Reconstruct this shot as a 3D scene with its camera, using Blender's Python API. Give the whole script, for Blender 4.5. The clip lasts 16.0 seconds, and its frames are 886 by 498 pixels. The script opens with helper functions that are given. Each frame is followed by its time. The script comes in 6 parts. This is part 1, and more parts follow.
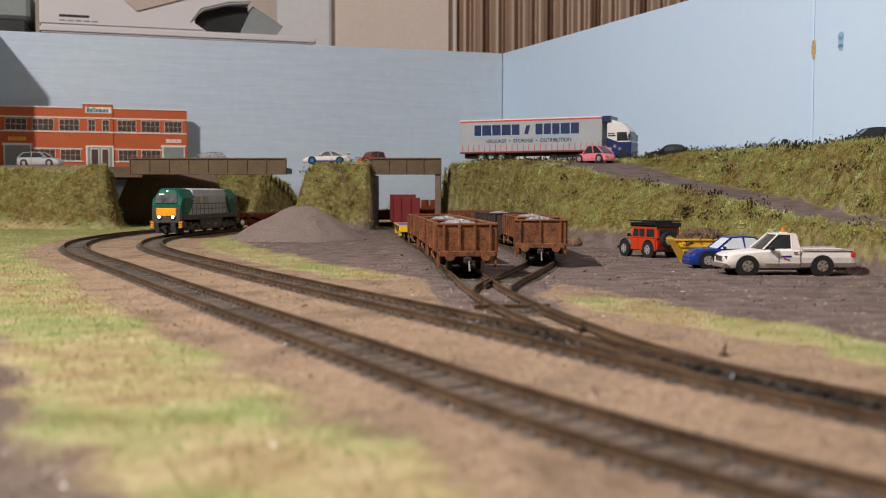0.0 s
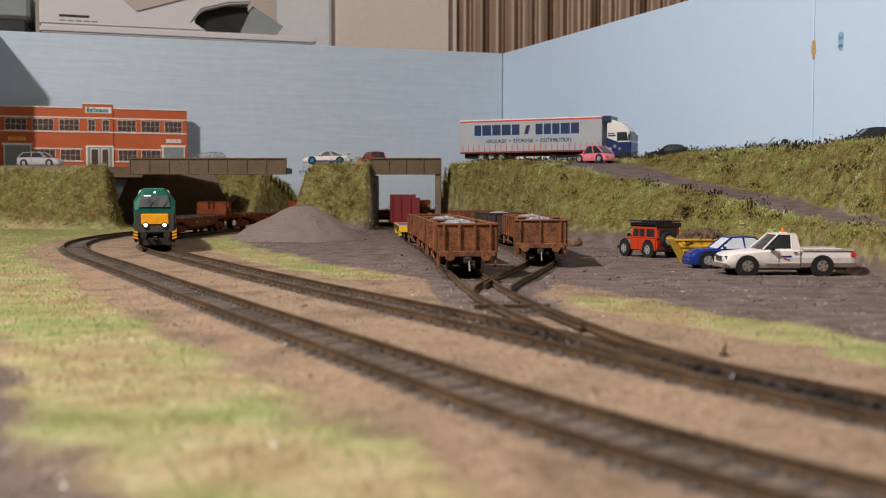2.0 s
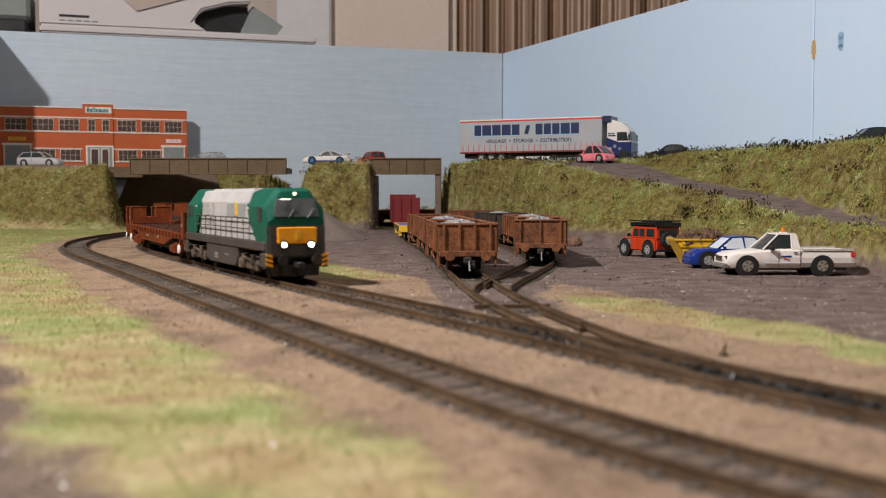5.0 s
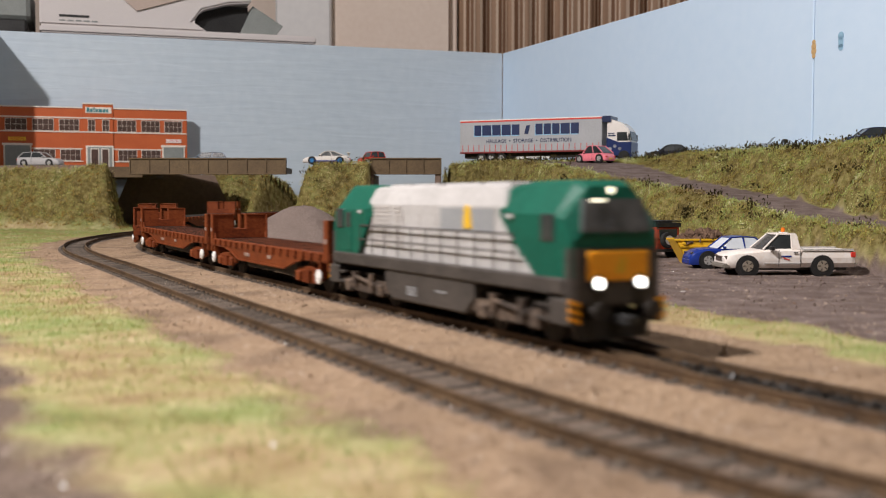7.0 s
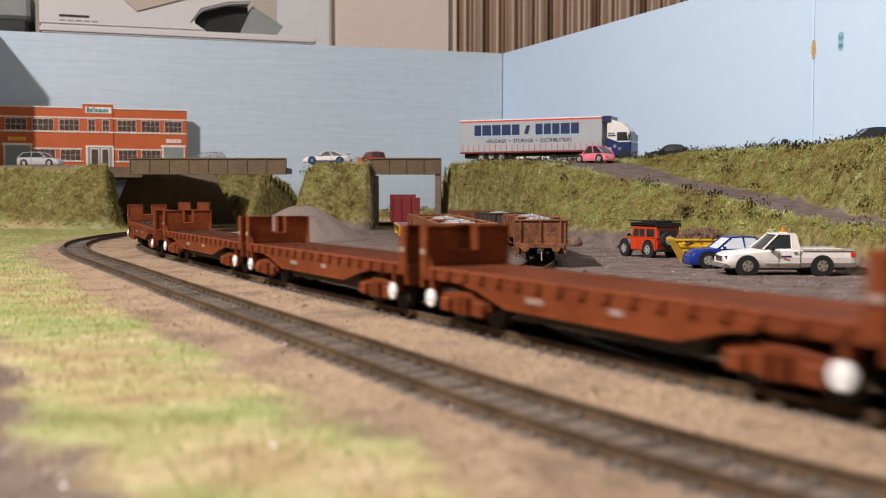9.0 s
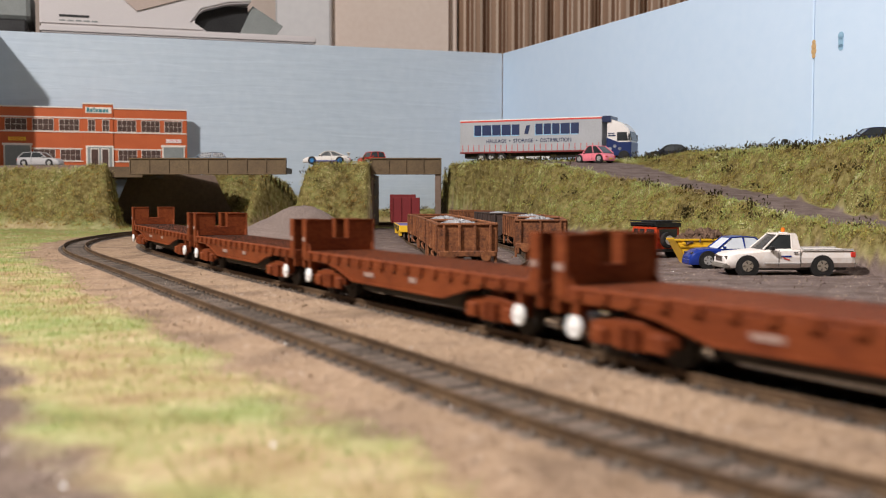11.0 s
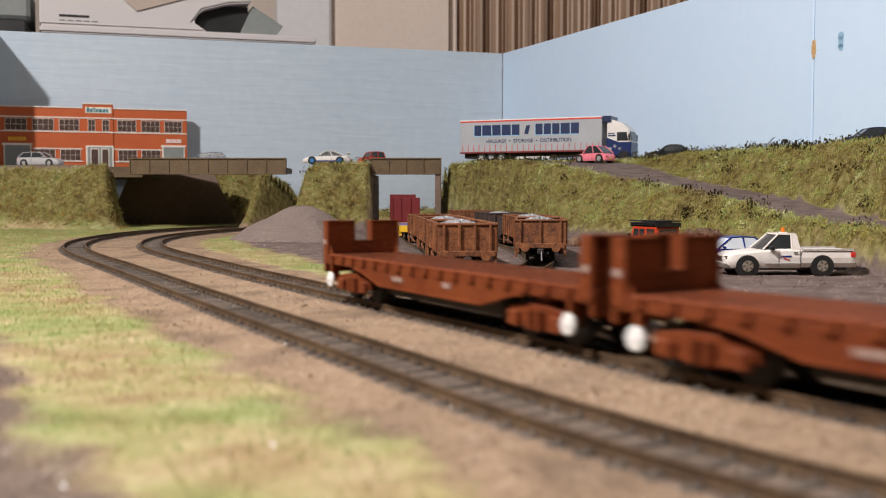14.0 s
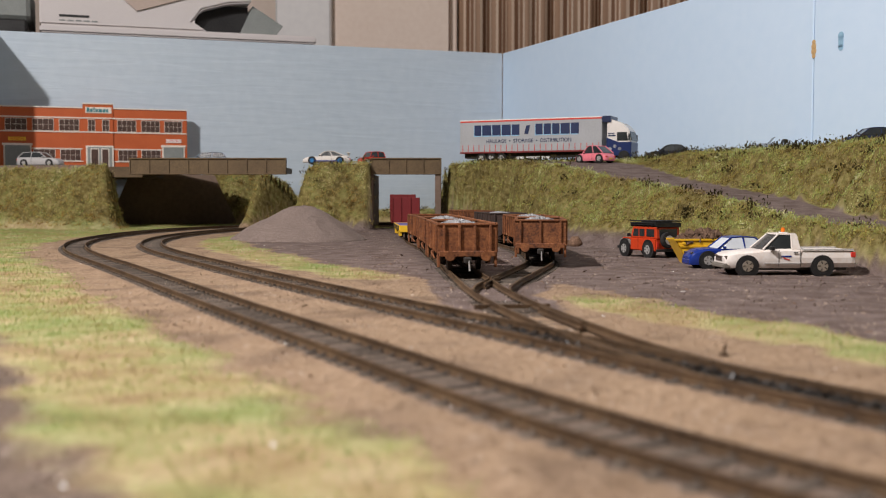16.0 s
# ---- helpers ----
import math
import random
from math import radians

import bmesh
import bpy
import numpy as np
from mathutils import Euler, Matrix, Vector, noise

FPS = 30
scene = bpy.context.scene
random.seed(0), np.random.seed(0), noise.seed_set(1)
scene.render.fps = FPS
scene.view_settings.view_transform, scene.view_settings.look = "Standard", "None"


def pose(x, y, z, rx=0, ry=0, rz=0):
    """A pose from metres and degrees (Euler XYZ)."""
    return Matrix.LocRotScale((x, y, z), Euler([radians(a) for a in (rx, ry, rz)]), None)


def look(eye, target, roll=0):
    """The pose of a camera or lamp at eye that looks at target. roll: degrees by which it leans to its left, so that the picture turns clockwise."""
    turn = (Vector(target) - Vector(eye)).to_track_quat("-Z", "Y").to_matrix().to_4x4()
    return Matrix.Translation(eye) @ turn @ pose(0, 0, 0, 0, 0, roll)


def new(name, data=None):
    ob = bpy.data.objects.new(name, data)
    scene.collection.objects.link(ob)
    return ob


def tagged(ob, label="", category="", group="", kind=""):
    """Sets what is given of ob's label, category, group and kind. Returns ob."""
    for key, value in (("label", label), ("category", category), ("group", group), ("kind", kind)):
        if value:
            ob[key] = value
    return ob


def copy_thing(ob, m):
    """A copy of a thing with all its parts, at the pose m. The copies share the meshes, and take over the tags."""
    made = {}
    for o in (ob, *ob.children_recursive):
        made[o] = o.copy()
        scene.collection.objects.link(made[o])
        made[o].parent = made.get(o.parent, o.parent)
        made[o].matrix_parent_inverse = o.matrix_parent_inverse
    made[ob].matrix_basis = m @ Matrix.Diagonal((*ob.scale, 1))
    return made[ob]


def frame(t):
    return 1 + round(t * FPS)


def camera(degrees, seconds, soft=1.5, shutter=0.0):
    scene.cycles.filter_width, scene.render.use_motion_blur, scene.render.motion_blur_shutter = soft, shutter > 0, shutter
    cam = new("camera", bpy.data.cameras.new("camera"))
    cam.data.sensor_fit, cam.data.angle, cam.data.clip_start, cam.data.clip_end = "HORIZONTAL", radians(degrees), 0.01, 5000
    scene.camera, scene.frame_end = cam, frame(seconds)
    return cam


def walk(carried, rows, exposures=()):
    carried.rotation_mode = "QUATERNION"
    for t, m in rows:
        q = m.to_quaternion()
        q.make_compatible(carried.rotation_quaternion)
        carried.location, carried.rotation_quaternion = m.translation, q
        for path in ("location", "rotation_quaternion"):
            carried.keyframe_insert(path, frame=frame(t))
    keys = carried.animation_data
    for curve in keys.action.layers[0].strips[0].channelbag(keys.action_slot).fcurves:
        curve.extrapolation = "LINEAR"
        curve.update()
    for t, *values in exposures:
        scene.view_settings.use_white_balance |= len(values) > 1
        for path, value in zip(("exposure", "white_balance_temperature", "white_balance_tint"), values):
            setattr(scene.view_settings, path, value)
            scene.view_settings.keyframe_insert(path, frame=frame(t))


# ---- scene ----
cam = camera(45.28, 16.0, soft=0.8, shutter=0.8)
EYE = (0.0, 0.0, 0.0425)
CAM_POSE = pose(*EYE, 90 - 2.771, 0, 0)
walk(cam, [(0.0, CAM_POSE), (16.0, CAM_POSE)], [(0.0, 0.0), (3.5, -0.10), (7.0, 0.08), (9.0, 0.26), (12.5, 0.27), (14.5, 0.14), (16.0, 0.03)])
cam.data.dof.use_dof = True
cam.data.dof.focus_distance = 0.85
cam.data.dof.aperture_fstop = 18.5

# ---------------------------------------------------------------- light
world = bpy.data.worlds.new("room_air")
scene.world = world
world.use_nodes = True
world.node_tree.nodes["Background"].inputs[0].default_value = (0.9, 0.93, 1.0, 1)
world.node_tree.nodes["Background"].inputs[1].default_value = 0.05


def area_lamp(name, eye, target, size, power, colour):
    data = bpy.data.lights.new(name, "AREA")
    data.shape, data.size, data.energy, data.color = "DISK", size, power, colour
    ob = new(name, data)
    ob.matrix_world = look(eye, target)
    return ob


area_lamp("desk_lamp_light", (-0.86, 0.05, 1.16), (-0.01, 0.44, 0.0), 0.08, 37.5, (0.99, 0.93, 0.91))
area_lamp("ceiling_lamp_light", (0.15, -0.20, 1.5), (0.1, 0.4, 0.0), 0.40, 7.0, (0.99, 0.92, 0.90))

# ---------------------------------------------------------------- helpers


def link_input(nt, a, b):
    nt.links.new(a, b)


def material(name, colours, rough=0.6, metal=0.0, scale=60.0, fine=600.0, bump=0.2, bump_dist=0.001, spec=0.4,
             mix=0.5, contrast=(0.35, 0.65), per_object=0.0):
    """Procedural surface: a broad and a fine noise blend two or three colours, with matching relief."""
    m = bpy.data.materials.new(name)
    m.use_nodes = True
    nt = m.node_tree
    bsdf = nt.nodes["Principled BSDF"]
    bsdf.inputs["Roughness"].default_value = rough
    bsdf.inputs["Metallic"].default_value = metal
    bsdf.inputs["Specular IOR Level"].default_value = spec
    tc = nt.nodes.new("ShaderNodeTexCoord")
    big = nt.nodes.new("ShaderNodeTexNoise")
    big.inputs["Scale"].default_value, big.inputs["Detail"].default_value = scale, 5
    small = nt.nodes.new("ShaderNodeTexNoise")
    small.inputs["Scale"].default_value, small.inputs["Detail"].default_value = fine, 3
    for n in (big, small):
        link_input(nt, tc.outputs["Object"], n.inputs["Vector"])
    blend = nt.nodes.new("ShaderNodeMix")
    blend.inputs[0].default_value = mix
    link_input(nt, big.outputs[0], blend.inputs[2])
    link_input(nt, small.outputs[0], blend.inputs[3])
    ramp = nt.nodes.new("ShaderNodeValToRGB")
    els = ramp.color_ramp.elements
    els[0].position, els[1].position = contrast
    els[0].color, els[1].color = (*colours[0], 1), (*colours[-1], 1)
    for i, c in enumerate(colours[1:-1]):
        e = els.new(contrast[0] + (contrast[1] - contrast[0]) * (i + 1) / (len(colours) - 1))
        e.color = (*c, 1)
    link_input(nt, blend.outputs[0], ramp.inputs[0])
    out = ramp.outputs[0]
    if per_object:
        info = nt.nodes.new("ShaderNodeObjectInfo")
        hsv = nt.nodes.new("ShaderNodeHueSaturation")
        mr = nt.nodes.new("ShaderNodeMapRange")
        mr.inputs[3].default_value, mr.inputs[4].default_value = 1 - per_object, 1 + per_object
        link_input(nt, info.outputs["Random"], mr.inputs[0])
        link_input(nt, mr.outputs[0], hsv.inputs["Value"])
        link_input(nt, out, hsv.inputs["Color"])
        out = hsv.outputs[0]
    link_input(nt, out, bsdf.inputs["Base Color"])
    if bump:
        bn = nt.nodes.new("ShaderNodeBump")
        bn.inputs["Strength"].default_value, bn.inputs["Distance"].default_value = bump, bump_dist
        link_input(nt, small.outputs[0], bn.inputs["Height"])
        link_input(nt, bn.outputs[0], bsdf.inputs["Normal"])
    return m


def glow(name, colour, strength):
    m = bpy.data.materials.new(name)
    m.use_nodes = True
    b = m.node_tree.nodes["Principled BSDF"]
    b.inputs["Base Color"].default_value = (*colour, 1)
    b.inputs["Emission Color"].default_value = (*colour, 1)
    b.inputs["Emission Strength"].default_value = strength
    return m


def glass(name, colour=(0.9, 0.95, 0.95), rough=0.03, alpha_mix=0.75):
    m = bpy.data.materials.new(name)
    m.use_nodes = True
    b = m.node_tree.nodes["Principled BSDF"]
    b.inputs["Base Color"].default_value = (*colour, 1)
    b.inputs["Roughness"].default_value = rough
    b.inputs["Transmission Weight"].default_value = alpha_mix
    b.inputs["IOR"].default_value = 1.45
    return m


def mesh_from(name, bm, mats):
    me = bpy.data.meshes.new(name)
    bm.normal_update()
    bm.to_mesh(me)
    bm.free()
    for m in (mats if isinstance(mats, (list, tuple)) else [mats]):
        me.materials.append(m)
    return me


def smooth(me, angle=35):
    me.shade_smooth()
    me.set_sharp_from_angle(angle=radians(angle))
    return me


def part(name, bm, mat, parent, label="", at=None, soft=False):
    """Links a bmesh as one mesh object under a thing or a part."""
    me = mesh_from(name, bm, mat)
    if soft:
        smooth(me)
    ob = new(name, me)
    ob.parent = parent
    if at is not None:
        ob.matrix_local = at
    if label:
        ob["label"] = label
    return ob


def thing(name, m, label, category, group="", kind=""):
    ob = new(name)
    ob.empty_display_size = 0.01
    ob.matrix_world = m
    return tagged(ob, label, category, group, kind)


def solid(name, bm, mat, label, category="", kind="", m=None, soft=False, group=""):
    me = mesh_from(name, bm, mat)
    if soft:
        smooth(me)
    ob = new(name, me)
    if m is not None:
        ob.matrix_world = m
    return tagged(ob, label, category, group, kind)


def box(x0, x1, y0, y1, z0, z1, bevel=0.0, bm=None, seg=1):
    b = bmesh.new()
    bmesh.ops.create_cube(b, size=1.0, matrix=Matrix.Translation(((x0 + x1) / 2, (y0 + y1) / 2, (z0 + z1) / 2))
                          @ Matrix.Diagonal((abs(x1 - x0), abs(y1 - y0), abs(z1 - z0), 1)))
    if bevel:
        bmesh.ops.bevel(b, geom=b.edges[:], offset=bevel, segments=seg, affect="EDGES", clamp_overlap=True)
    return join(bm, b)


def join(bm, b):
    if bm is None:
        return b
    me = bpy.data.meshes.new("tmp")
    b.to_mesh(me)
    b.free()
    bm.from_mesh(me)
    bpy.data.meshes.remove(me)
    return bm


def cyl(p, q, r, seg=16, bm=None, r2=None, bevel=0.0):
    p, q = Vector(p), Vector(q)
    b = bmesh.new()
    m = Matrix.Translation((p + q) / 2) @ (q - p).to_track_quat("Z", "Y").to_matrix().to_4x4()
    bmesh.ops.create_cone(b, cap_ends=True, segments=seg, radius1=r, radius2=r if r2 is None else r2, depth=(q - p).length, matrix=m)
    if bevel:
        bmesh.ops.bevel(b, geom=[e for e in b.edges if len(e.link_faces) == 2 and e.calc_face_angle() > 1.0], offset=bevel, segments=2, affect="EDGES", clamp_overlap=True)
    return join(bm, b)


def prism(points, y0, y1, bevel=0.0, bm=None, axis="Y", seg=1):
    """A plan outline, given as (a, b) pairs, pushed from y0 to y1 along an axis."""
    b = bmesh.new()
    def put(a, c, d):
        return {"Y": (a, d, c), "X": (d, a, c), "Z": (a, c, d)}[axis]
    lo = [b.verts.new(put(a, c, y0)) for a, c in points]
    hi = [b.verts.new(put(a, c, y1)) for a, c in points]
    b.faces.new(lo)
    b.faces.new(hi[::-1])
    n = len(points)
    for i in range(n):
        b.faces.new((lo[i], hi[i], hi[(i + 1) % n], lo[(i + 1) % n]))
    bmesh.ops.recalc_face_normals(b, faces=b.faces[:])
    if bevel:
        bmesh.ops.bevel(b, geom=b.edges[:], offset=bevel, segments=seg, affect="EDGES", clamp_overlap=True)
    return join(bm, b)


def loft(sections, bm=None, cap=True):
    """Rings of equally many points, skinned one to the next."""
    b = bmesh.new()
    rings = [[b.verts.new(p) for p in s] for s in sections]
    n = len(rings[0])
    for r0, r1 in zip(rings, rings[1:]):
        for i in range(n):
            b.faces.new((r0[i], r0[(i + 1) % n], r1[(i + 1) % n], r1[i]))
    if cap:
        b.faces.new(rings[0][::-1])
        b.faces.new(rings[-1])
    bmesh.ops.recalc_face_normals(b, faces=b.faces[:])
    return join(bm, b)


def lerp_at(x, xs, ys):
    return float(np.interp(x, xs, ys))


def words(body, size, mat, parent, m, label="", depth=0.0002, name="lettering", align="CENTER", squash=1.0):
    cu = bpy.data.curves.new(name, "FONT")
    cu.body, cu.size, cu.align_x, cu.align_y, cu.extrude = body, size, align, "CENTER", depth
    tmp = bpy.data.objects.new("tmp", cu)
    me = bpy.data.meshes.new_from_object(tmp)
    bpy.data.objects.remove(tmp)
    me.materials.append(mat)
    ob = new(name, me)
    ob.parent = parent
    ob.matrix_local = m @ Matrix.Diagonal((squash, 1, 1, 1))
    if label:
        ob["label"] = label
    return ob

# ---------------------------------------------------------------- materials


def zone_ground():
    """Scenic ground: sand ballast, flock, yard dust, bare earth and track dirt, laid by the mesh's zone attribute."""
    m = bpy.data.materials.new("scenic_ground")
    m.use_nodes = True
    nt = m.node_tree
    N, Lk = nt.nodes, nt.links
    bsdf = N["Principled BSDF"]
    bsdf.inputs["Roughness"].default_value = 0.95
    bsdf.inputs["Specular IOR Level"].default_value = 0.12
    tc = N.new("ShaderNodeTexCoord")

    def tex(scale, detail=4):
        n = N.new("ShaderNodeTexNoise")
        n.inputs["Scale"].default_value, n.inputs["Detail"].default_value = scale, detail
        Lk.new(tc.outputs["Object"], n.inputs["Vector"])
        return n.outputs[0]

    def ramp(src, stops):
        r = N.new("ShaderNodeValToRGB")
        e = r.color_ramp.elements
        e[0].position, e[0].color = stops[0][0], (*stops[0][1], 1)
        e[1].position, e[1].color = stops[-1][0], (*stops[-1][1], 1)
        for p, c in stops[1:-1]:
            k = e.new(p)
            k.color = (*c, 1)
        Lk.new(src, r.inputs[0])
        return r.outputs[0]

    def mix(f, a, b):
        n = N.new("ShaderNodeMix")
        n.data_type = "RGBA"
        Lk.new(f, n.inputs[0])
        Lk.new(a, n.inputs[6])
        Lk.new(b, n.inputs[7])
        return n.outputs[2]

    def maths(op, a, b):
        n = N.new("ShaderNodeMath")
        n.operation = op
        for i, v in enumerate((a, b)):
            if isinstance(v, float):
                n.inputs[i].default_value = v
            else:
                Lk.new(v, n.inputs[i])
        return n.outputs[0]

    broad, mid, fine, grit = tex(17, 6), tex(75, 5), tex(420, 6), tex(1500, 2)
    sandy = mix(maths("MULTIPLY", mid, 0.8), ramp(fine, [(0.3, (0.21, 0.138, 0.085)), (0.5, (0.365, 0.255, 0.168)), (0.72, (0.50, 0.368, 0.26))]),
                ramp(grit, [(0.3, (0.14, 0.094, 0.06)), (0.52, (0.385, 0.265, 0.17)), (0.75, (0.62, 0.475, 0.345))]))
    dirt = ramp(mid, [(0.35, (0.15, 0.10, 0.068)), (0.65, (0.26, 0.185, 0.13))])
    patch = N.new("ShaderNodeMapRange")
    patch.inputs[1].default_value, patch.inputs[2].default_value, patch.inputs[4].default_value = 0.48, 0.66, 0.75
    Lk.new(tex(32, 7), patch.inputs[0])
    sandy = mix(patch.outputs[0], sandy, dirt)
    flock = mix(maths("MULTIPLY", fine, 0.7), ramp(broad, [(0.36, (0.38, 0.25, 0.15)), (0.44, (0.47, 0.37, 0.20)), (0.52, (0.36, 0.35, 0.15)), (0.62, (0.21, 0.31, 0.09))]),
                ramp(mid, [(0.3, (0.26, 0.19, 0.085)), (0.5, (0.47, 0.40, 0.20)), (0.7, (0.68, 0.58, 0.36))]))
    dust = mix(maths("MULTIPLY", fine, 0.6), ramp(mid, [(0.35, (0.14, 0.098, 0.084)), (0.65, (0.26, 0.20, 0.18))]),
               ramp(grit, [(0.3, (0.075, 0.056, 0.048)), (0.7, (0.25, 0.205, 0.19))]))
    earth = mix(maths("MULTIPLY", fine, 0.6), ramp(mid, [(0.35, (0.13, 0.10, 0.08)), (0.65, (0.22, 0.165, 0.135))]),
                ramp(grit, [(0.3, (0.11, 0.08, 0.06)), (0.7, (0.34, 0.26, 0.205))]))
    bankc = mix(maths("MULTIPLY", fine, 0.9), ramp(mid, [(0.3, (0.075, 0.055, 0.019)), (0.5, (0.21, 0.165, 0.054)), (0.7, (0.24, 0.25, 0.08))]),
                ramp(tex(200, 5), [(0.32, (0.04, 0.033, 0.012)), (0.5, (0.20, 0.165, 0.058)), (0.68, (0.40, 0.34, 0.16))]))
    att = N.new("ShaderNodeVertexColor")
    att.layer_name = "zone"
    sep = N.new("ShaderNodeSeparateColor")
    Lk.new(att.outputs[0], sep.inputs[0])
    wob = maths("ADD", maths("MULTIPLY", mid, 0.9), maths("MULTIPLY", fine, 0.9))
    col = sandy
    for i, c in ((1, dust), (2, earth), (0, flock)):
        w = maths("ADD", maths("MULTIPLY", maths("SUBTRACT", sep.outputs[i], 0.5), 2.2), wob)
        mr = N.new("ShaderNodeMapRange")
        mr.inputs[1].default_value, mr.inputs[2].default_value = 0.55, 1.35
        Lk.new(w, mr.inputs[0])
        col = mix(mr.outputs[0], col, c)
    col = mix(att.outputs[1], col, bankc)
    Lk.new(col, bsdf.inputs["Base Color"])
    bn = N.new("ShaderNodeBump")
    bn.inputs["Strength"].default_value, bn.inputs["Distance"].default_value = 1.0, 0.0018
    Lk.new(maths("ADD", fine, maths("MULTIPLY", grit, 0.7)), bn.inputs["Height"])
    Lk.new(bn.outputs[0], bsdf.inputs["Normal"])
    return m


def tufts(name, colours, rough=0.9, thin=True):
    """Fibres and flakes, each island its own shade."""
    m = bpy.data.materials.new(name)
    m.use_nodes = True
    nt = m.node_tree
    b = nt.nodes["Principled BSDF"]
    b.inputs["Roughness"].default_value = rough
    b.inputs["Specular IOR Level"].default_value = 0.1
    geo = nt.nodes.new("ShaderNodeNewGeometry")
    tc = nt.nodes.new("ShaderNodeTexCoord")

    def patches(scale, detail, low, high):
        n = nt.nodes.new("ShaderNodeTexNoise")
        n.inputs["Scale"].default_value, n.inputs["Detail"].default_value = scale, detail
        nt.links.new(tc.outputs["Object"], n.inputs["Vector"])
        k = nt.nodes.new("ShaderNodeMapRange")
        k.inputs[1].default_value, k.inputs[2].default_value = low, high
        nt.links.new(n.outputs[0], k.inputs[0])
        return k.outputs[0]

    big = nt.nodes.new("ShaderNodeMix")
    big.inputs[0].default_value = 0.45
    nt.links.new(patches(19, 5, 0.34, 0.66), big.inputs[2])
    nt.links.new(patches(75, 4, 0.30, 0.70), big.inputs[3])
    mixer = nt.nodes.new("ShaderNodeMix")
    mixer.inputs[0].default_value = 0.70
    nt.links.new(geo.outputs["Random Per Island"], mixer.inputs[2])
    nt.links.new(big.outputs[0], mixer.inputs[3])
    r = nt.nodes.new("ShaderNodeValToRGB")
    e = r.color_ramp.elements
    e[0].position, e[0].color = 0.18, (*colours[0], 1)
    e[1].position, e[1].color = 0.82, (*colours[-1], 1)
    for i, c in enumerate(colours[1:-1]):
        k = e.new(0.18 + 0.64 * (i + 1) / (len(colours) - 1))
        k.color = (*c, 1)
    nt.links.new(mixer.outputs[0], r.inputs[0])
    nt.links.new(r.outputs[0], b.inputs["Base Color"])
    if thin:                                            # light passes through thin fibres
        tl = nt.nodes.new("ShaderNodeBsdfTranslucent")
        ms = nt.nodes.new("ShaderNodeMixShader")
        ms.inputs[0].default_value = 0.42
        nt.links.new(r.outputs[0], tl.inputs[0])
        nt.links.new(b.outputs[0], ms.inputs[1])
        nt.links.new(tl.outputs[0], ms.inputs[2])
        nt.links.new(ms.outputs[0], nt.nodes["Material Output"].inputs[0])
    return m


def striped_cloth():
    m = bpy.data.materials.new("striped_curtain_cloth")
    m.use_nodes = True
    nt = m.node_tree
    b = nt.nodes["Principled BSDF"]
    b.inputs["Roughness"].default_value = 0.8
    uv = nt.nodes.new("ShaderNodeUVMap")
    sep = nt.nodes.new("ShaderNodeSeparateXYZ")
    nt.links.new(uv.outputs[0], sep.inputs[0])
    mul = nt.nodes.new("ShaderNodeMath")
    mul.operation, mul.inputs[1].default_value = "MULTIPLY", 23.0
    nt.links.new(sep.outputs[0], mul.inputs[0])
    fr = nt.nodes.new("ShaderNodeMath")
    fr.operation = "FRACT"
    nt.links.new(mul.outputs[0], fr.inputs[0])
    r = nt.nodes.new("ShaderNodeValToRGB")
    r.color_ramp.interpolation = "CONSTANT"
    e = r.color_ramp.elements
    e[0].position, e[0].color = 0.0, (0.38, 0.25, 0.17, 1)
    e[1].position, e[1].color = 0.30, (0.62, 0.49, 0.38, 1)
    for p, c in ((0.45, (0.20, 0.105, 0.06, 1)), (0.66, (0.62, 0.49, 0.38, 1)), (0.74, (0.32, 0.19, 0.12, 1)), (0.9, (0.66, 0.53, 0.42, 1))):
        k = e.new(p)
        k.color = c
    nt.links.new(fr.outputs[0], r.inputs[0])
    nt.links.new(r.outputs[0], b.inputs["Base Color"])
    return m


def painted_board(name, cols, ridges):
    """Brushed emulsion on board: broad unevenness and horizontal brush ridges."""
    m = material(name, list(cols), 0.55, scale=5, fine=60, bump=0.0)
    nt = m.node_tree
    tc = nt.nodes.new("ShaderNodeTexCoord")
    mp = nt.nodes.new("ShaderNodeMapping")
    mp.inputs["Scale"].default_value = (6, 6, 55)
    n = nt.nodes.new("ShaderNodeTexNoise")
    n.inputs["Scale"].default_value, n.inputs["Detail"].default_value, n.inputs["Distortion"].default_value = 1.6, 5, 0.5
    nt.links.new(tc.outputs["Object"], mp.inputs["Vector"])
    nt.links.new(mp.outputs[0], n.inputs["Vector"])
    bn = nt.nodes.new("ShaderNodeBump")
    bn.inputs["Strength"].default_value, bn.inputs["Distance"].default_value = ridges, 0.002
    nt.links.new(n.outputs[0], bn.inputs["Height"])
    nt.links.new(bn.outputs[0], nt.nodes["Principled BSDF"].inputs["Normal"])
    return m


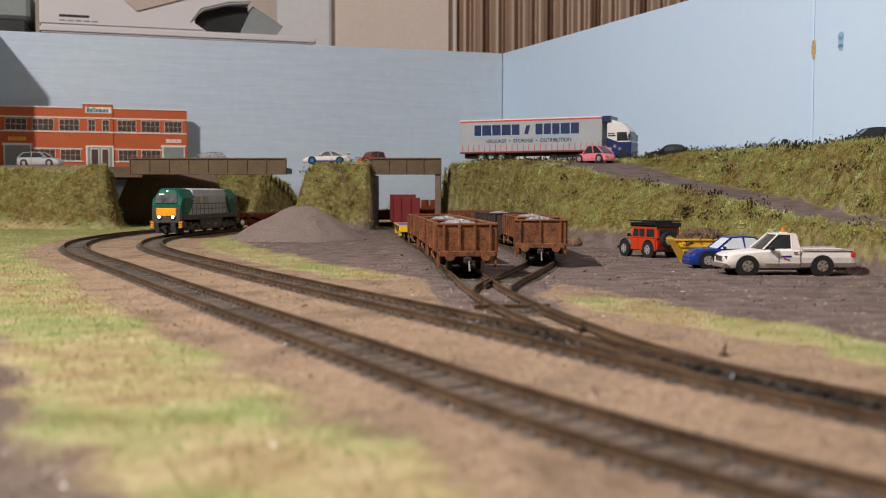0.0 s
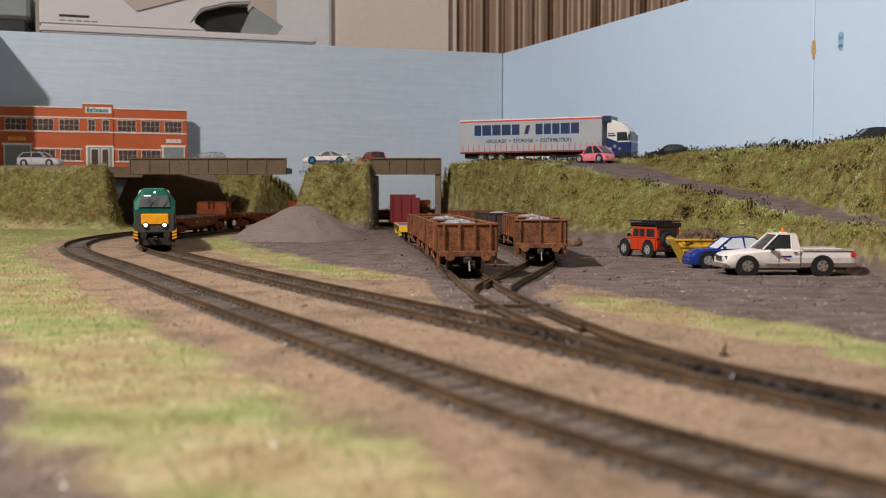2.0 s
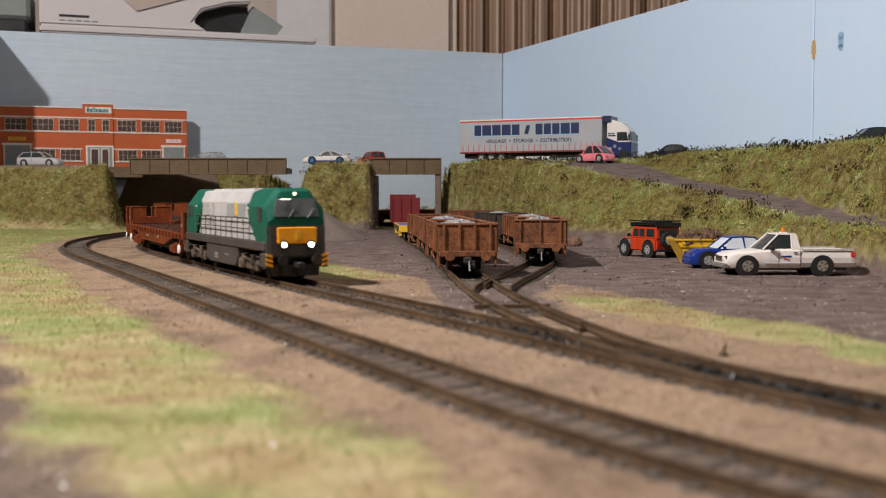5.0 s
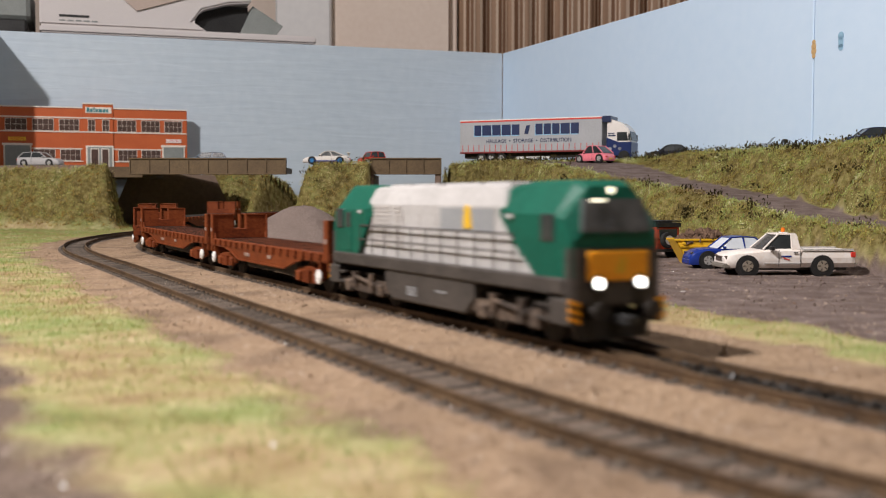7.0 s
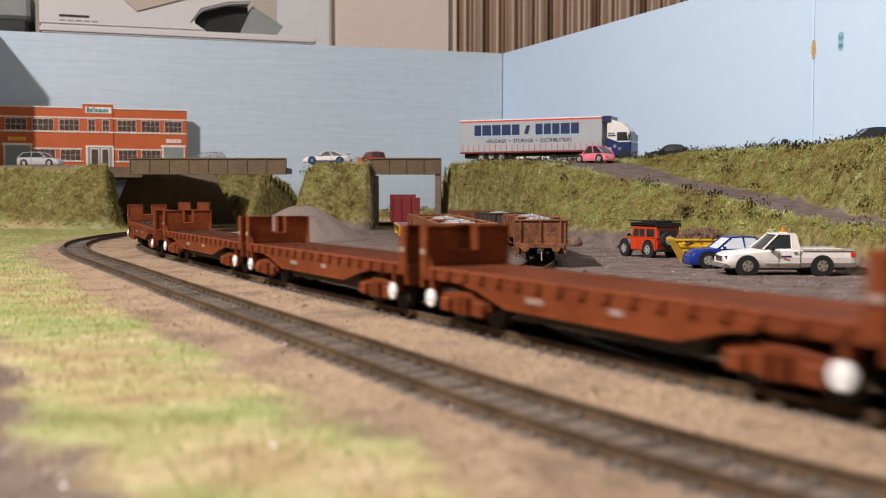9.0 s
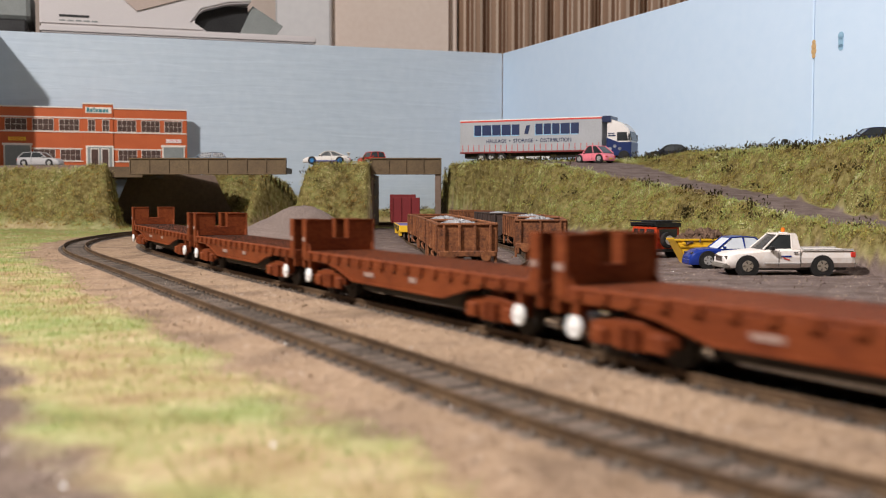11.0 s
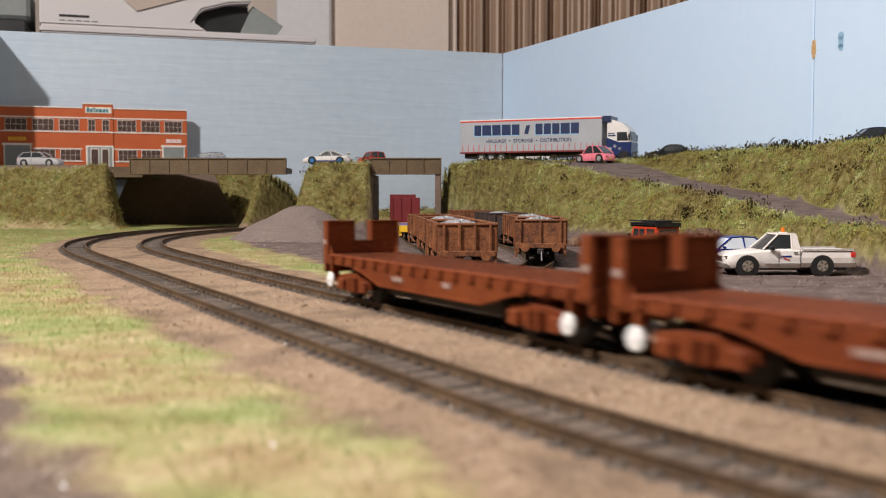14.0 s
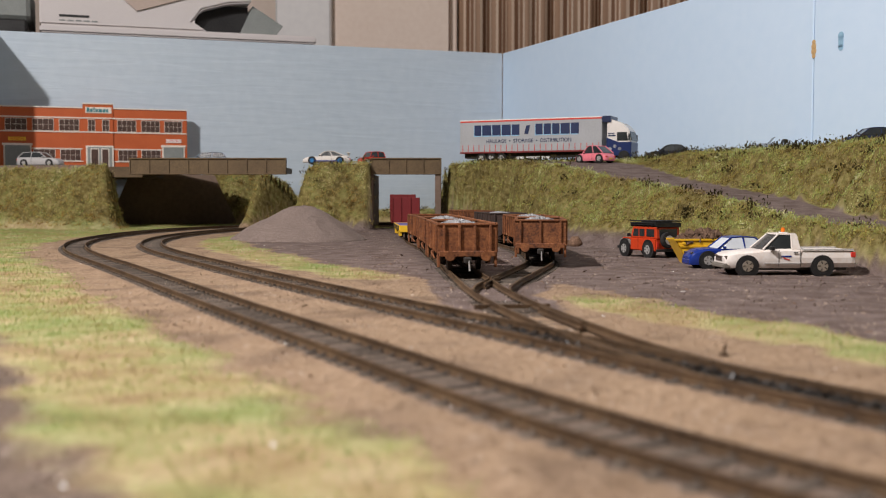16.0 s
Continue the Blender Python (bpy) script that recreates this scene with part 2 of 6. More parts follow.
M_GROUND = zone_ground()
# left greyer, right bluer and paler: the differing light is put into the paint
M_BOARD = painted_board("brushed_sky_greyer_light", [(0.46, 0.545, 0.625), (0.52, 0.60, 0.675)], 0.5)
M_BOARD_R = painted_board("smooth_sky_cooler_light", [(0.55, 0.70, 0.87), (0.59, 0.73, 0.89)], 0.06)
M_RAIL = material("rusty_rail", [(0.045, 0.027, 0.016), (0.11, 0.068, 0.038), (0.17, 0.108, 0.06)], 0.55, 0.3, scale=40, fine=900, bump=0.3)
M_SLEEPER = material("grimy_sleeper", [(0.055, 0.043, 0.034), (0.13, 0.102, 0.08)], 0.9, scale=200, fine=1500, per_object=0.35)
M_FLOCK = tufts("static_grass", [(0.36, 0.25, 0.14), (0.54, 0.43, 0.22), (0.46, 0.44, 0.17), (0.37, 0.44, 0.14), (0.30, 0.45, 0.14), (0.80, 0.72, 0.48)])
M_BANK = tufts("bank_foliage", [(0.055, 0.040, 0.013), (0.28, 0.20, 0.055), (0.50, 0.40, 0.14), (0.45, 0.46, 0.14), (0.55, 0.60, 0.23), (0.88, 0.82, 0.52)])
M_DRY = tufts("dry_bank_foliage", [(0.075, 0.037, 0.010), (0.34, 0.18, 0.045), (0.55, 0.39, 0.13), (0.52, 0.48, 0.18), (0.72, 0.62, 0.32), (0.90, 0.82, 0.58)])
M_SCRUB = tufts("dark_scrub", [(0.022, 0.018, 0.008), (0.055, 0.045, 0.018), (0.11, 0.085, 0.035)])
M_PILE = material("gravel", [(0.10, 0.074, 0.062), (0.21, 0.160, 0.138), (0.31, 0.25, 0.22)], 0.95, scale=700, fine=2200, bump=0.8)
M_PLATE = material("brown_bridge_paint", [(0.085, 0.055, 0.028), (0.15, 0.10, 0.05)], 0.65, scale=40, fine=600, bump=0.2)
M_TUNNEL = material("brown_abutment_card", [(0.13, 0.088, 0.066), (0.20, 0.14, 0.105)], 0.8, scale=8, fine=200, bump=0.1)
M_RED_WAGON = material("bauxite_wagon_paint", [(0.085, 0.018, 0.006), (0.150, 0.033, 0.0085), (0.20, 0.050, 0.014)], 0.6, scale=50, fine=800, bump=0.12, spec=0.2)
M_UNDER = material("dark_underframe", [(0.012, 0.011, 0.010), (0.04, 0.032, 0.026)], 0.7, scale=120, fine=900)
M_TYRE = material("black_rubber", [(0.012, 0.012, 0.012), (0.025, 0.024, 0.023)], 0.8, scale=100, fine=900)
M_STEEL = material("worn_steel", [(0.42, 0.41, 0.40), (0.58, 0.57, 0.55)], 0.35, 0.35, scale=100, fine=900)
M_WHITE = material("white_paint", [(0.74, 0.73, 0.70), (0.82, 0.81, 0.79)], 0.4, scale=60, fine=500, bump=0.05)
M_LOCO_GREEN = material("loco_green_paint", [(0.004, 0.075, 0.048), (0.008, 0.115, 0.074)], 0.5, scale=50, fine=600, bump=0.05, spec=0.25)
M_LOCO_WHITE = material("loco_pale_grey_paint", [(0.40, 0.385, 0.375), (0.52, 0.505, 0.495)], 0.6, scale=60, fine=500, bump=0.06, spec=0.2)
M_LOCO_GREY = material("loco_frame_grey", [(0.035, 0.030, 0.027), (0.078, 0.066, 0.058)], 0.6, scale=70, fine=700, bump=0.1)
M_BOGIE = material("rust_dusted_bogie", [(0.022, 0.017, 0.014), (0.075, 0.052, 0.038), (0.17, 0.12, 0.085)], 0.75, scale=160, fine=900, bump=0.2)
M_OIL = material("oil_black_grit", [(0.008, 0.008, 0.008), (0.035, 0.031, 0.028)], 0.45, scale=300, fine=900)
M_ORANGE = material("warning_orange", [(0.86, 0.33, 0.012), (0.93, 0.40, 0.02)], 0.4, scale=80, fine=700, bump=0.03)
M_LOGO_GREY = material("logo_grey", [(0.26, 0.27, 0.28), (0.32, 0.33, 0.34)], 0.5)
M_YELLOW = material("yellow_paint", [(0.72, 0.42, 0.02), (0.83, 0.52, 0.04)], 0.45, scale=70, fine=600)
M_LAMP = glow("lit_headlamp", (1.0, 0.97, 0.90), 6)
M_GLOW_DIM = glow("marker_lamp_and_strip_glow", (1.0, 0.92, 0.70), 2.2)
M_GLASS_DARK = material("dark_window_glass", [(0.02, 0.024, 0.026), (0.045, 0.05, 0.052)], 0.22, scale=20, fine=60, bump=0.0, spec=0.6)
M_RUSTY = material("weathered_wagon_rust", [(0.045, 0.017, 0.009), (0.15, 0.052, 0.020), (0.24, 0.090, 0.032), (0.33, 0.16, 0.075)], 0.75, scale=110, fine=700, bump=0.25, per_object=0.18, contrast=(0.3, 0.72))
M_RUSTY_DARK = material("sooty_wagon_iron", [(0.03, 0.02, 0.018), (0.08, 0.05, 0.04)], 0.75, scale=90, fine=700, bump=0.25)
M_STONE = tufts("grey_stone_load", [(0.14, 0.14, 0.15), (0.29, 0.29, 0.30), (0.46, 0.46, 0.47)], thin=False)
M_STONEGRIT = tufts("ballast_grit", [(0.17, 0.12, 0.085), (0.36, 0.27, 0.20), (0.55, 0.46, 0.38)], thin=False)
M_BRICK = material("printed_orange_brick", [(0.42, 0.085, 0.022), (0.50, 0.11, 0.03)], 0.6, scale=40, fine=1600, bump=0.05)
M_CREAMTRIM = material("cream_trim_card", [(0.70, 0.63, 0.55), (0.78, 0.72, 0.64)], 0.6, scale=60, fine=500)
M_SHUTTER = material("grey_roller_shutter", [(0.22, 0.24, 0.23), (0.28, 0.30, 0.29)], 0.6, scale=60, fine=500)
M_PANE = material("brown_printed_pane", [(0.055, 0.035, 0.03), (0.12, 0.075, 0.062)], 0.3, scale=150, fine=500, bump=0)
M_NAVY = material("navy_lettering", [(0.006, 0.016, 0.065), (0.009, 0.022, 0.085)], 0.5)
M_SIGNRED = material("sign_red", [(0.55, 0.03, 0.02), (0.65, 0.05, 0.03)], 0.5)
M_CURTAIN_GREY = material("lorry_curtain_grey", [(0.33, 0.34, 0.355), (0.39, 0.40, 0.415)], 0.55, scale=50, fine=500)
M_CHROME = material("chrome", [(0.6, 0.6, 0.6), (0.7, 0.7, 0.7)], 0.15, 1.0, bump=0)
M_PRINTER = material("printer_plastic", [(0.60, 0.56, 0.55), (0.66, 0.62, 0.61)], 0.45, scale=5, fine=700, bump=0.05)
M_BLACK = material("black_plastic", [(0.012, 0.012, 0.013), (0.03, 0.03, 0.03)], 0.4, scale=30, fine=400)
M_CREAM = material("cream_wall_paint", [(0.78, 0.65, 0.56), (0.84, 0.72, 0.63)], 0.8, scale=3, fine=90, bump=0.1)
M_GREYWALL = material("grey_white_gloss", [(0.66, 0.65, 0.65), (0.74, 0.73, 0.72)], 0.5, scale=3, fine=60, bump=0.05)
M_CARPET = material("room_floor_carpet", [(0.10, 0.08, 0.07), (0.18, 0.15, 0.13)], 0.95, scale=8, fine=300)
# unseen walls and ceiling, coloured darker to lessen the bounced light
M_WALL_DIM = material("dim_unseen_wall", [(0.34, 0.29, 0.25), (0.40, 0.34, 0.29)], 0.85, scale=3, fine=80)
M_CEIL = material("dim_unseen_ceiling", [(0.50, 0.48, 0.46), (0.55, 0.53, 0.51)], 0.9, scale=3, fine=80)
M_RUBBLE = material("skip_rubble", [(0.10, 0.055, 0.035), (0.28, 0.17, 0.11)], 0.9, scale=200, fine=900, bump=0.5, per_object=0.4)
M_CLOTH = striped_cloth()
# mottled lighter grey stands for reflections in the windscreen
M_SCREEN = material("cab_screen_glass", [(0.05, 0.055, 0.058), (0.15, 0.155, 0.16)], 0.15, scale=90, fine=120, bump=0, spec=0.6)
M_LOUVRE = material("dusty_louvre_grey", [(0.42, 0.39, 0.37), (0.50, 0.47, 0.45)], 0.6, scale=80, fine=500)
M_PANEL = material("worn_data_panel", [(0.20, 0.11, 0.08), (0.38, 0.29, 0.25)], 0.6, scale=300, fine=900)


def paint(name, c, rough=0.25, vary=0.12):
    return material(name, [tuple(v * (1 - vary) for v in c), tuple(min(1, v * (1 + vary)) for v in c)], rough, scale=40, fine=500, bump=0.03, spec=0.5)


P_WHITE = paint("car_white", (0.74, 0.70, 0.66), vary=0.05)
P_SILVER = paint("car_silver", (0.26, 0.31, 0.37), 0.3)
P_RED = paint("car_red", (0.55, 0.035, 0.02))
P_PINK = paint("car_pink", (0.80, 0.22, 0.27))
P_BLUE = paint("rally_blue", (0.010, 0.030, 0.20))
P_ORANGE = paint("off_roader_red", (0.52, 0.050, 0.014), 0.35)
P_BLACK = paint("car_black", (0.02, 0.022, 0.028))
P_DARKBLUE = paint("car_dark_blue", (0.03, 0.04, 0.09))
P_PURPLE = paint("deck_purple", (0.14, 0.11, 0.32), 0.6)
P_WINE = paint("wine_red", (0.16, 0.012, 0.014), 0.55)

# ---------------------------------------------------------------- the two running lines (plan)


class Line:
    """A plan line: a point, a heading, and its curvature (per metre) at even steps along 1.5 m."""

    def __init__(self, x, y, heading, bends, length=2.1, step=0.005):
        self.s = np.arange(0, length, step)
        k = np.interp(self.s, np.linspace(0, 1.5, len(bends)), bends)
        self.a = heading + np.concatenate([[0], np.cumsum((k[1:] + k[:-1]) / 2 * step)])
        mid = (self.a[1:] + self.a[:-1]) / 2
        self.x = x + np.concatenate([[0], np.cumsum(np.cos(mid) * step)])
        self.y = y + np.concatenate([[0], np.cumsum(np.sin(mid) * step)])

    def at(self, s, off=0.0):
        x, y, a = (lerp_at(s, self.s, v) for v in (self.x, self.y, self.a))
        if s < 0:
            x, y = x + s * math.cos(a), y + s * math.sin(a)
        return x - math.sin(a) * off, y + math.cos(a) * off, a


# s = 0 lies where the line leaves the view; larger s runs away from the camera
FAR = Line(0.1052, 0.1960, 2.149, [-1.945, 0.36, -0.158, -0.07, 0.297, -1.469, -2.026, -1.2, -1.6, -2.2, -2.2])
NEAR = Line(0.0590, 0.1549, 2.214, [-2.644, 0.142, -0.089, -0.052, 0.455, -1.112, -1.9, -0.9, -2.0, -2.4, -2.4])


class Way(Line):
    """A plan line eased through a few points."""

    def __init__(self, pts):
        p = [Vector(q) for q in pts]
        p = [2 * p[0] - p[1]] + p + [2 * p[-1] - p[-2]]
        xs, ys = [], []
        for i in range(1, len(p) - 2):
            for k in range(20):
                t = k / 20
                q = 0.5 * (2 * p[i] + (p[i + 1] - p[i - 1]) * t + (2 * p[i - 1] - 5 * p[i] + 4 * p[i + 1] - p[i + 2]) * t * t
                           + (3 * p[i] - 3 * p[i + 1] + p[i + 2] - p[i - 1]) * t ** 3)
                xs.append(q.x)
                ys.append(q.y)
        self.x, self.y = np.array(xs), np.array(ys)
        self.s = np.concatenate([[0], np.cumsum(np.hypot(np.diff(xs), np.diff(ys)))])
        self.a = np.unwrap(np.arctan2(np.gradient(self.y), np.gradient(self.x)))


SIDING_A = Way([FAR.at(-0.16)[:2], FAR.at(-0.06)[:2], FAR.at(0.03, -0.0012)[:2], FAR.at(0.11, -0.0055)[:2], (0.0335, 0.41), (0.0215, 0.50), (0.0155, 0.58), (-0.0005, 0.80), (-0.0090, 0.90), (-0.0270, 1.05), (-0.0430, 1.235), (-0.0520, 1.38), (-0.060, 1.60)])
SIDING_B = Way([(0.0300, 0.43), (0.0228, 0.492), (0.0300, 0.548), (0.0440, 0.612), (0.0635, 0.705), (0.0705, 0.78), (0.0710, 0.87), (0.0625, 0.98), (0.0460, 1.12), (0.0220, 1.28), (-0.005, 1.45)])


def rise(y):
    """The boards climb a little towards the bridges."""
    return lerp_at(y, (0.65, 0.75, 0.9, 1.1, 1.3, 1.6), (0, 0.0008, 0.0028, 0.0045, 0.0056, 0.0065))

# ---------------------------------------------------------------- lie of the land


def step01(x, a, b):
    t = min(1.0, max(0.0, (x - a) / (b - a)))
    return t * t * (3 - 2 * t)


GROUND = -0.0040
TOP = 0.0855          # upper road level
# the ramp, the bank below it and the bank above it, by distance from the camera
RAMP_Y = (0.2, 0.6, 0.7, 0.8, 0.9, 1.0, 1.1, 1.2, 1.3, 1.42, 2.2)
FOOT_X = (0.33, 0.262, 0.250, 0.222, 0.190, 0.135, 0.110, 0.088, 0.060, 0.004, 0.004)
LIP_X = (0.35, 0.275, 0.266, 0.256, 0.245, 0.222, 0.180, 0.130, 0.085, 0.012, 0.012)
LIP_Z = (0.010, 0.019, 0.023, 0.029, 0.040, 0.050, 0.062, 0.079, 0.0865, 0.0875, 0.087)
BACK_X = (0.40, 0.325, 0.318, 0.310, 0.302, 0.283, 0.252, 0.225, 0.20, 0.15, 0.15)
CREST_X = (0.45, 0.375, 0.368, 0.355, 0.345, 0.325, 0.292, 0.262, 0.23, 0.20, 0.2)
CREST_Z = (0.084, 0.085, 0.086, 0.087, 0.0875, 0.088, 0.0885, 0.0885, 0.087, 0.0865, 0.0865)
E_PT, C_PT = Vector((-0.666, 1.597)), Vector((0.1033, 1.850))          # board corners
R_PT = C_PT + 2.7 * Vector((0.2137, -0.513))


def off_line(line, x, y):
    d = np.hypot(line.x - x, line.y - y)
    i = int(d.argmin())
    side = -math.sin(line.a[i]) * (x - line.x[i]) + math.cos(line.a[i]) * (y - line.y[i])
    return math.copysign(d[i], side), float(line.s[i])


def height(x, y):
    """Level of the scenery."""
    n = noise.noise(Vector((x * 14, y * 14, 0.3)))
    n2 = noise.noise(Vector((x * 45, y * 45, 7.3)))
    d = min(abs(off_line(NEAR, x, y)[0]), abs(off_line(FAR, x, y)[0]))
    calm = step01(d, 0.016, 0.034)
    g = GROUND + calm * (0.0010 * n + 0.0005 * n2) + rise(y) * step01(-x, -0.02, 0.10)
    j = 0.012 * noise.noise(Vector((x * 20, y * 20, 3.0))) + 0.009 * n2 + 0.006 * noise.noise(Vector((x * 95, y * 95, 1.0)))
    foot, lip, lz = (lerp_at(y, RAMP_Y, v) for v in (FOOT_X, LIP_X, LIP_Z))
    back, crest, cz = (lerp_at(y, RAMP_Y, v) for v in (BACK_X, CREST_X, CREST_Z))
    if x > foot - 0.02:                                 # bank, ramp and upper bank
        xx = x + j * (1 if x < lip - 0.005 or x > back else 0.15)
        r = GROUND + (lz - GROUND) * step01(xx, foot - 0.004, lip)
        r += (cz + 0.004 * n - lz) * step01(xx, back - 0.004, crest)
        r -= (cz - TOP - 0.002) * step01(xx, crest + 0.01, crest + 0.05)
        g = max(g, r)
    if y > 1.2 and x < 0.03:
        room = min(step01(abs(off_line(FAR, x, y)[0]), 0.020, 0.034), step01(abs(off_line(NEAR, x, y)[0]), 0.020, 0.034))
        yy = y + 0.9 * j
        if x < -0.30:                                   # left bank
            edge = 1.395 + 0.20 * max(0, -0.47 - x)
            w = step01(yy, edge - 0.06, edge + 0.035) * (1 - step01(x - 0.5 * j + 0.30 * (y - 1.38), -0.440, -0.410)) * room
            g = max(g, GROUND + (TOP + 0.001 - GROUND) * w)
        if -0.29 < x < 0.0:                             # spur between the bridges
            w = step01(yy, 1.315, 1.385) * step01(x + 0.7 * j, -0.278, -0.222) * (1 - step01(x, -0.0965, -0.092)) * (1 - step01(y, 1.49, 1.52)) * room
            g = max(g, GROUND + (TOP + 0.001 - GROUND) * w)
        if -0.42 < x < -0.15 and y > 1.45:               # low bank behind the long span
            w = step01(y + j, 1.60, 1.66) * step01(x, -0.40, -0.37) * (1 - step01(x + j, -0.285, -0.20)) * room
            g = max(g, GROUND + (0.078 - GROUND) * w)
        if x > -0.14 and y > 1.60:                       # grassy foot of the board behind the short span
            g = max(g, GROUND + 0.024 * step01(y + j, 1.64, 1.70))
    # ballast packed between the sleepers
    if g < 0.012:
        g += 0.0010 * (1 - step01(d, 0.014, 0.022))
    return g


def zones(x, y, z):
    """Grass, yard dust and bare earth, 0 to 1."""
    n = noise.noise(Vector((x * 30, y * 30, 11.0))) + 0.7 * noise.noise(Vector((x * 85, y * 85, 2.0)))
    grass = dust = earth = bank = 0.0
    on, _ = off_line(NEAR, x, y)
    of, sf = off_line(FAR, x, y)
    if on > 0:                                          # before the near line
        grass = step01(on + 0.012 * n, 0.022, 0.056)
        bare = step01(on + 0.010 * n, 0.068, 0.112) * (1 - step01(y, 0.34, 0.42))
        grass *= 1 - bare
        earth = bare
    lowland = z < 0.012
    if of < 0 and lowland:                              # beyond the far line
        w = -of + 0.010 * n
        if sf > 0.36:
            g2 = 0.85 * step01(w, 0.030, 0.052) * (1 - step01(w, 0.066, 0.100)) * step01(sf, 0.38, 0.46)
            dust = step01(w, 0.075, 0.100)
        else:
            k = lerp_at(sf, (0.0, 0.08, 0.2, 0.33), (0.078, 0.085, 0.092, 0.112))
            g2 = 0.9 * step01(w, k - 0.034, k - 0.010) * (1 - step01(w, k + 0.006, k + 0.032)) * (1 - step01(sf, 0.25, 0.33))
            dust = step01(w, k + 0.010, k + 0.030)
        grass = max(grass, g2)
    if lowland and 0.40 < y < 1.1 and x > -0.05:
        near = min(abs(off_line(SIDING_A, x, y)[0]), abs(off_line(SIDING_B, x, y)[0])) + 0.006 * n
        k = (1 - step01(near, 0.018, 0.032)) * step01(abs(of), 0.014, 0.024) * step01(y, 0.40, 0.47)
        dust, grass = max(dust, k), grass * (1 - k)
    if min(abs(on), abs(of)) < 0.020:
        earth = max(earth, 0.95 * (1 - step01(min(abs(on), abs(of)), 0.009, 0.017)))
    if not lowland:
        lip, back = lerp_at(y, RAMP_Y, LIP_X), lerp_at(y, RAMP_Y, BACK_X)
        road = x > lip + 0.004 and x < back - 0.002 and y < 1.32
        grass, dust = (0.0, 1.0) if road else (1.0, 0.0)
        bank = 0.0 if road else 1.0
        if z > TOP - 0.004 and y > 1.42:
            grass, dust, earth, bank = 0.2, 0.6, 0.3, 0.0
    if lowland and z > 0.003 + rise(y):
        bank = step01(z - rise(y), 0.002, 0.010)
    return grass, dust, earth, bank

# ---------------------------------------------------------------- the large structure


def outside(x, y, slack=0.004):
    d = C_PT - E_PT
    if d.x * (y - E_PT.y) - d.y * (x - E_PT.x) > slack:
        return True
    d = R_PT - C_PT
    return d.x * (y - C_PT.y) - d.y * (x - C_PT.x) > slack * 0.5


GX0, GX1, GY0, GY1, GSTEP = -0.70, 0.66, -0.12, 1.90, 0.0045
GNX, GNY = round((GX1 - GX0) / GSTEP), round((GY1 - GY0) / GSTEP)
LEVEL = np.zeros((GNY + 1, GNX + 1))


def build_ground():
    verts, cols = [], []
    for j in range(GNY + 1):
        y = GY0 + (GY1 - GY0) * j / GNY
        for i in range(GNX + 1):
            x = GX0 + (GX1 - GX0) * i / GNX
            z = height(x, y)
            LEVEL[j, i] = z
            verts.append((x, y, z))
            cols.extend(zones(x, y, z))
    w = GNX + 1
    faces = [(j * w + i, j * w + i + 1, (j + 1) * w + i + 1, (j + 1) * w + i) for j in range(GNY) for i in range(GNX)
             if not outside(verts[j * w + i][0], verts[j * w + i][1])]
    me = bpy.data.meshes.new("ground")
    me.from_pydata(verts, [], faces)
    att = me.color_attributes.new("zone", "FLOAT_COLOR", "POINT")
    att.data.foreach_set("color", cols)
    me.materials.append(M_GROUND)
    me.shade_smooth()
    tagged(new("ground", me), "sandy ballast, flock grass and dusty yard of a model railway", "ground", kind="structure")
    return np.array(cols).reshape(GNY + 1, GNX + 1, 4)


ZONE = build_ground()


def level_at(x, y):
    fi, fj = (x - GX0) / GSTEP, (y - GY0) / GSTEP
    i, j = min(GNX - 1, max(0, int(fi))), min(GNY - 1, max(0, int(fj)))
    u, v = min(1, max(0, fi - i)), min(1, max(0, fj - j))
    return float((LEVEL[j, i] * (1 - u) + LEVEL[j, i + 1] * u) * (1 - v) + (LEVEL[j + 1, i] * (1 - u) + LEVEL[j + 1, i + 1] * u) * v)


def board(name, a, b, h, label, mat, z0=-0.03, t=0.012):
    d = b - a
    m = Matrix.Translation((a.x, a.y, 0)) @ Matrix.Rotation(math.atan2(d.y, d.x), 4, "Z")
    return solid(name, box(0, d.length, 0, t, z0, h, 0.0012), mat, label, "backboard", "structure", m), m


wall_back, BACK_M = board("wall_back", E_PT, C_PT, 0.2915, "brush-painted sky-blue backscene board, greyed for the warmer light on it", M_BOARD)
seam_at = 0.762
wall_right, RIGHT_M = board("wall_right", C_PT, C_PT + seam_at * (R_PT - C_PT).normalized(), 0.2915, "smooth sky-blue backscene board, cooler light in its colour, meeting its neighbour", M_BOARD_R)
wall_right_2, RIGHT2_M = board("wall_right_2", C_PT + (seam_at + 0.0012) * (R_PT - C_PT).normalized(), R_PT, 0.2915, "smooth sky-blue backscene board, cooler light in its colour, with chipped edge", M_BOARD_R)
inner = (C_PT - E_PT).normalized()
# unseen board left of view, added to throw shadow on the back board
wall_end, END_M = board("wall_end", E_PT + 0.140 * Vector((inner.y, -inner.x)), E_PT, 0.2915, "unseen end board added to cast shadow at the left", M_BOARD)
# chipped paint and a stain on the right-hand boards
chip = bmesh.new()
for k, (z, r) in enumerate(((0.2085, 0.0026), (0.204, 0.0036), (0.199, 0.0038), (0.194, 0.0026))):
    cyl((seam_at + 0.0015, -0.0006, z), (seam_at + 0.0015, 0.0002, z), r, 9, chip)
solid("paint_chip", chip, paint("bare_board", (0.55, 0.36, 0.17), 0.8), "patch of bare tan board where paint chipped", "paint chip", m=RIGHT_M)
stain = cyl((0.803, -0.0004, 0.198), (0.803, 0.0002, 0.198), 0.0035, 16)
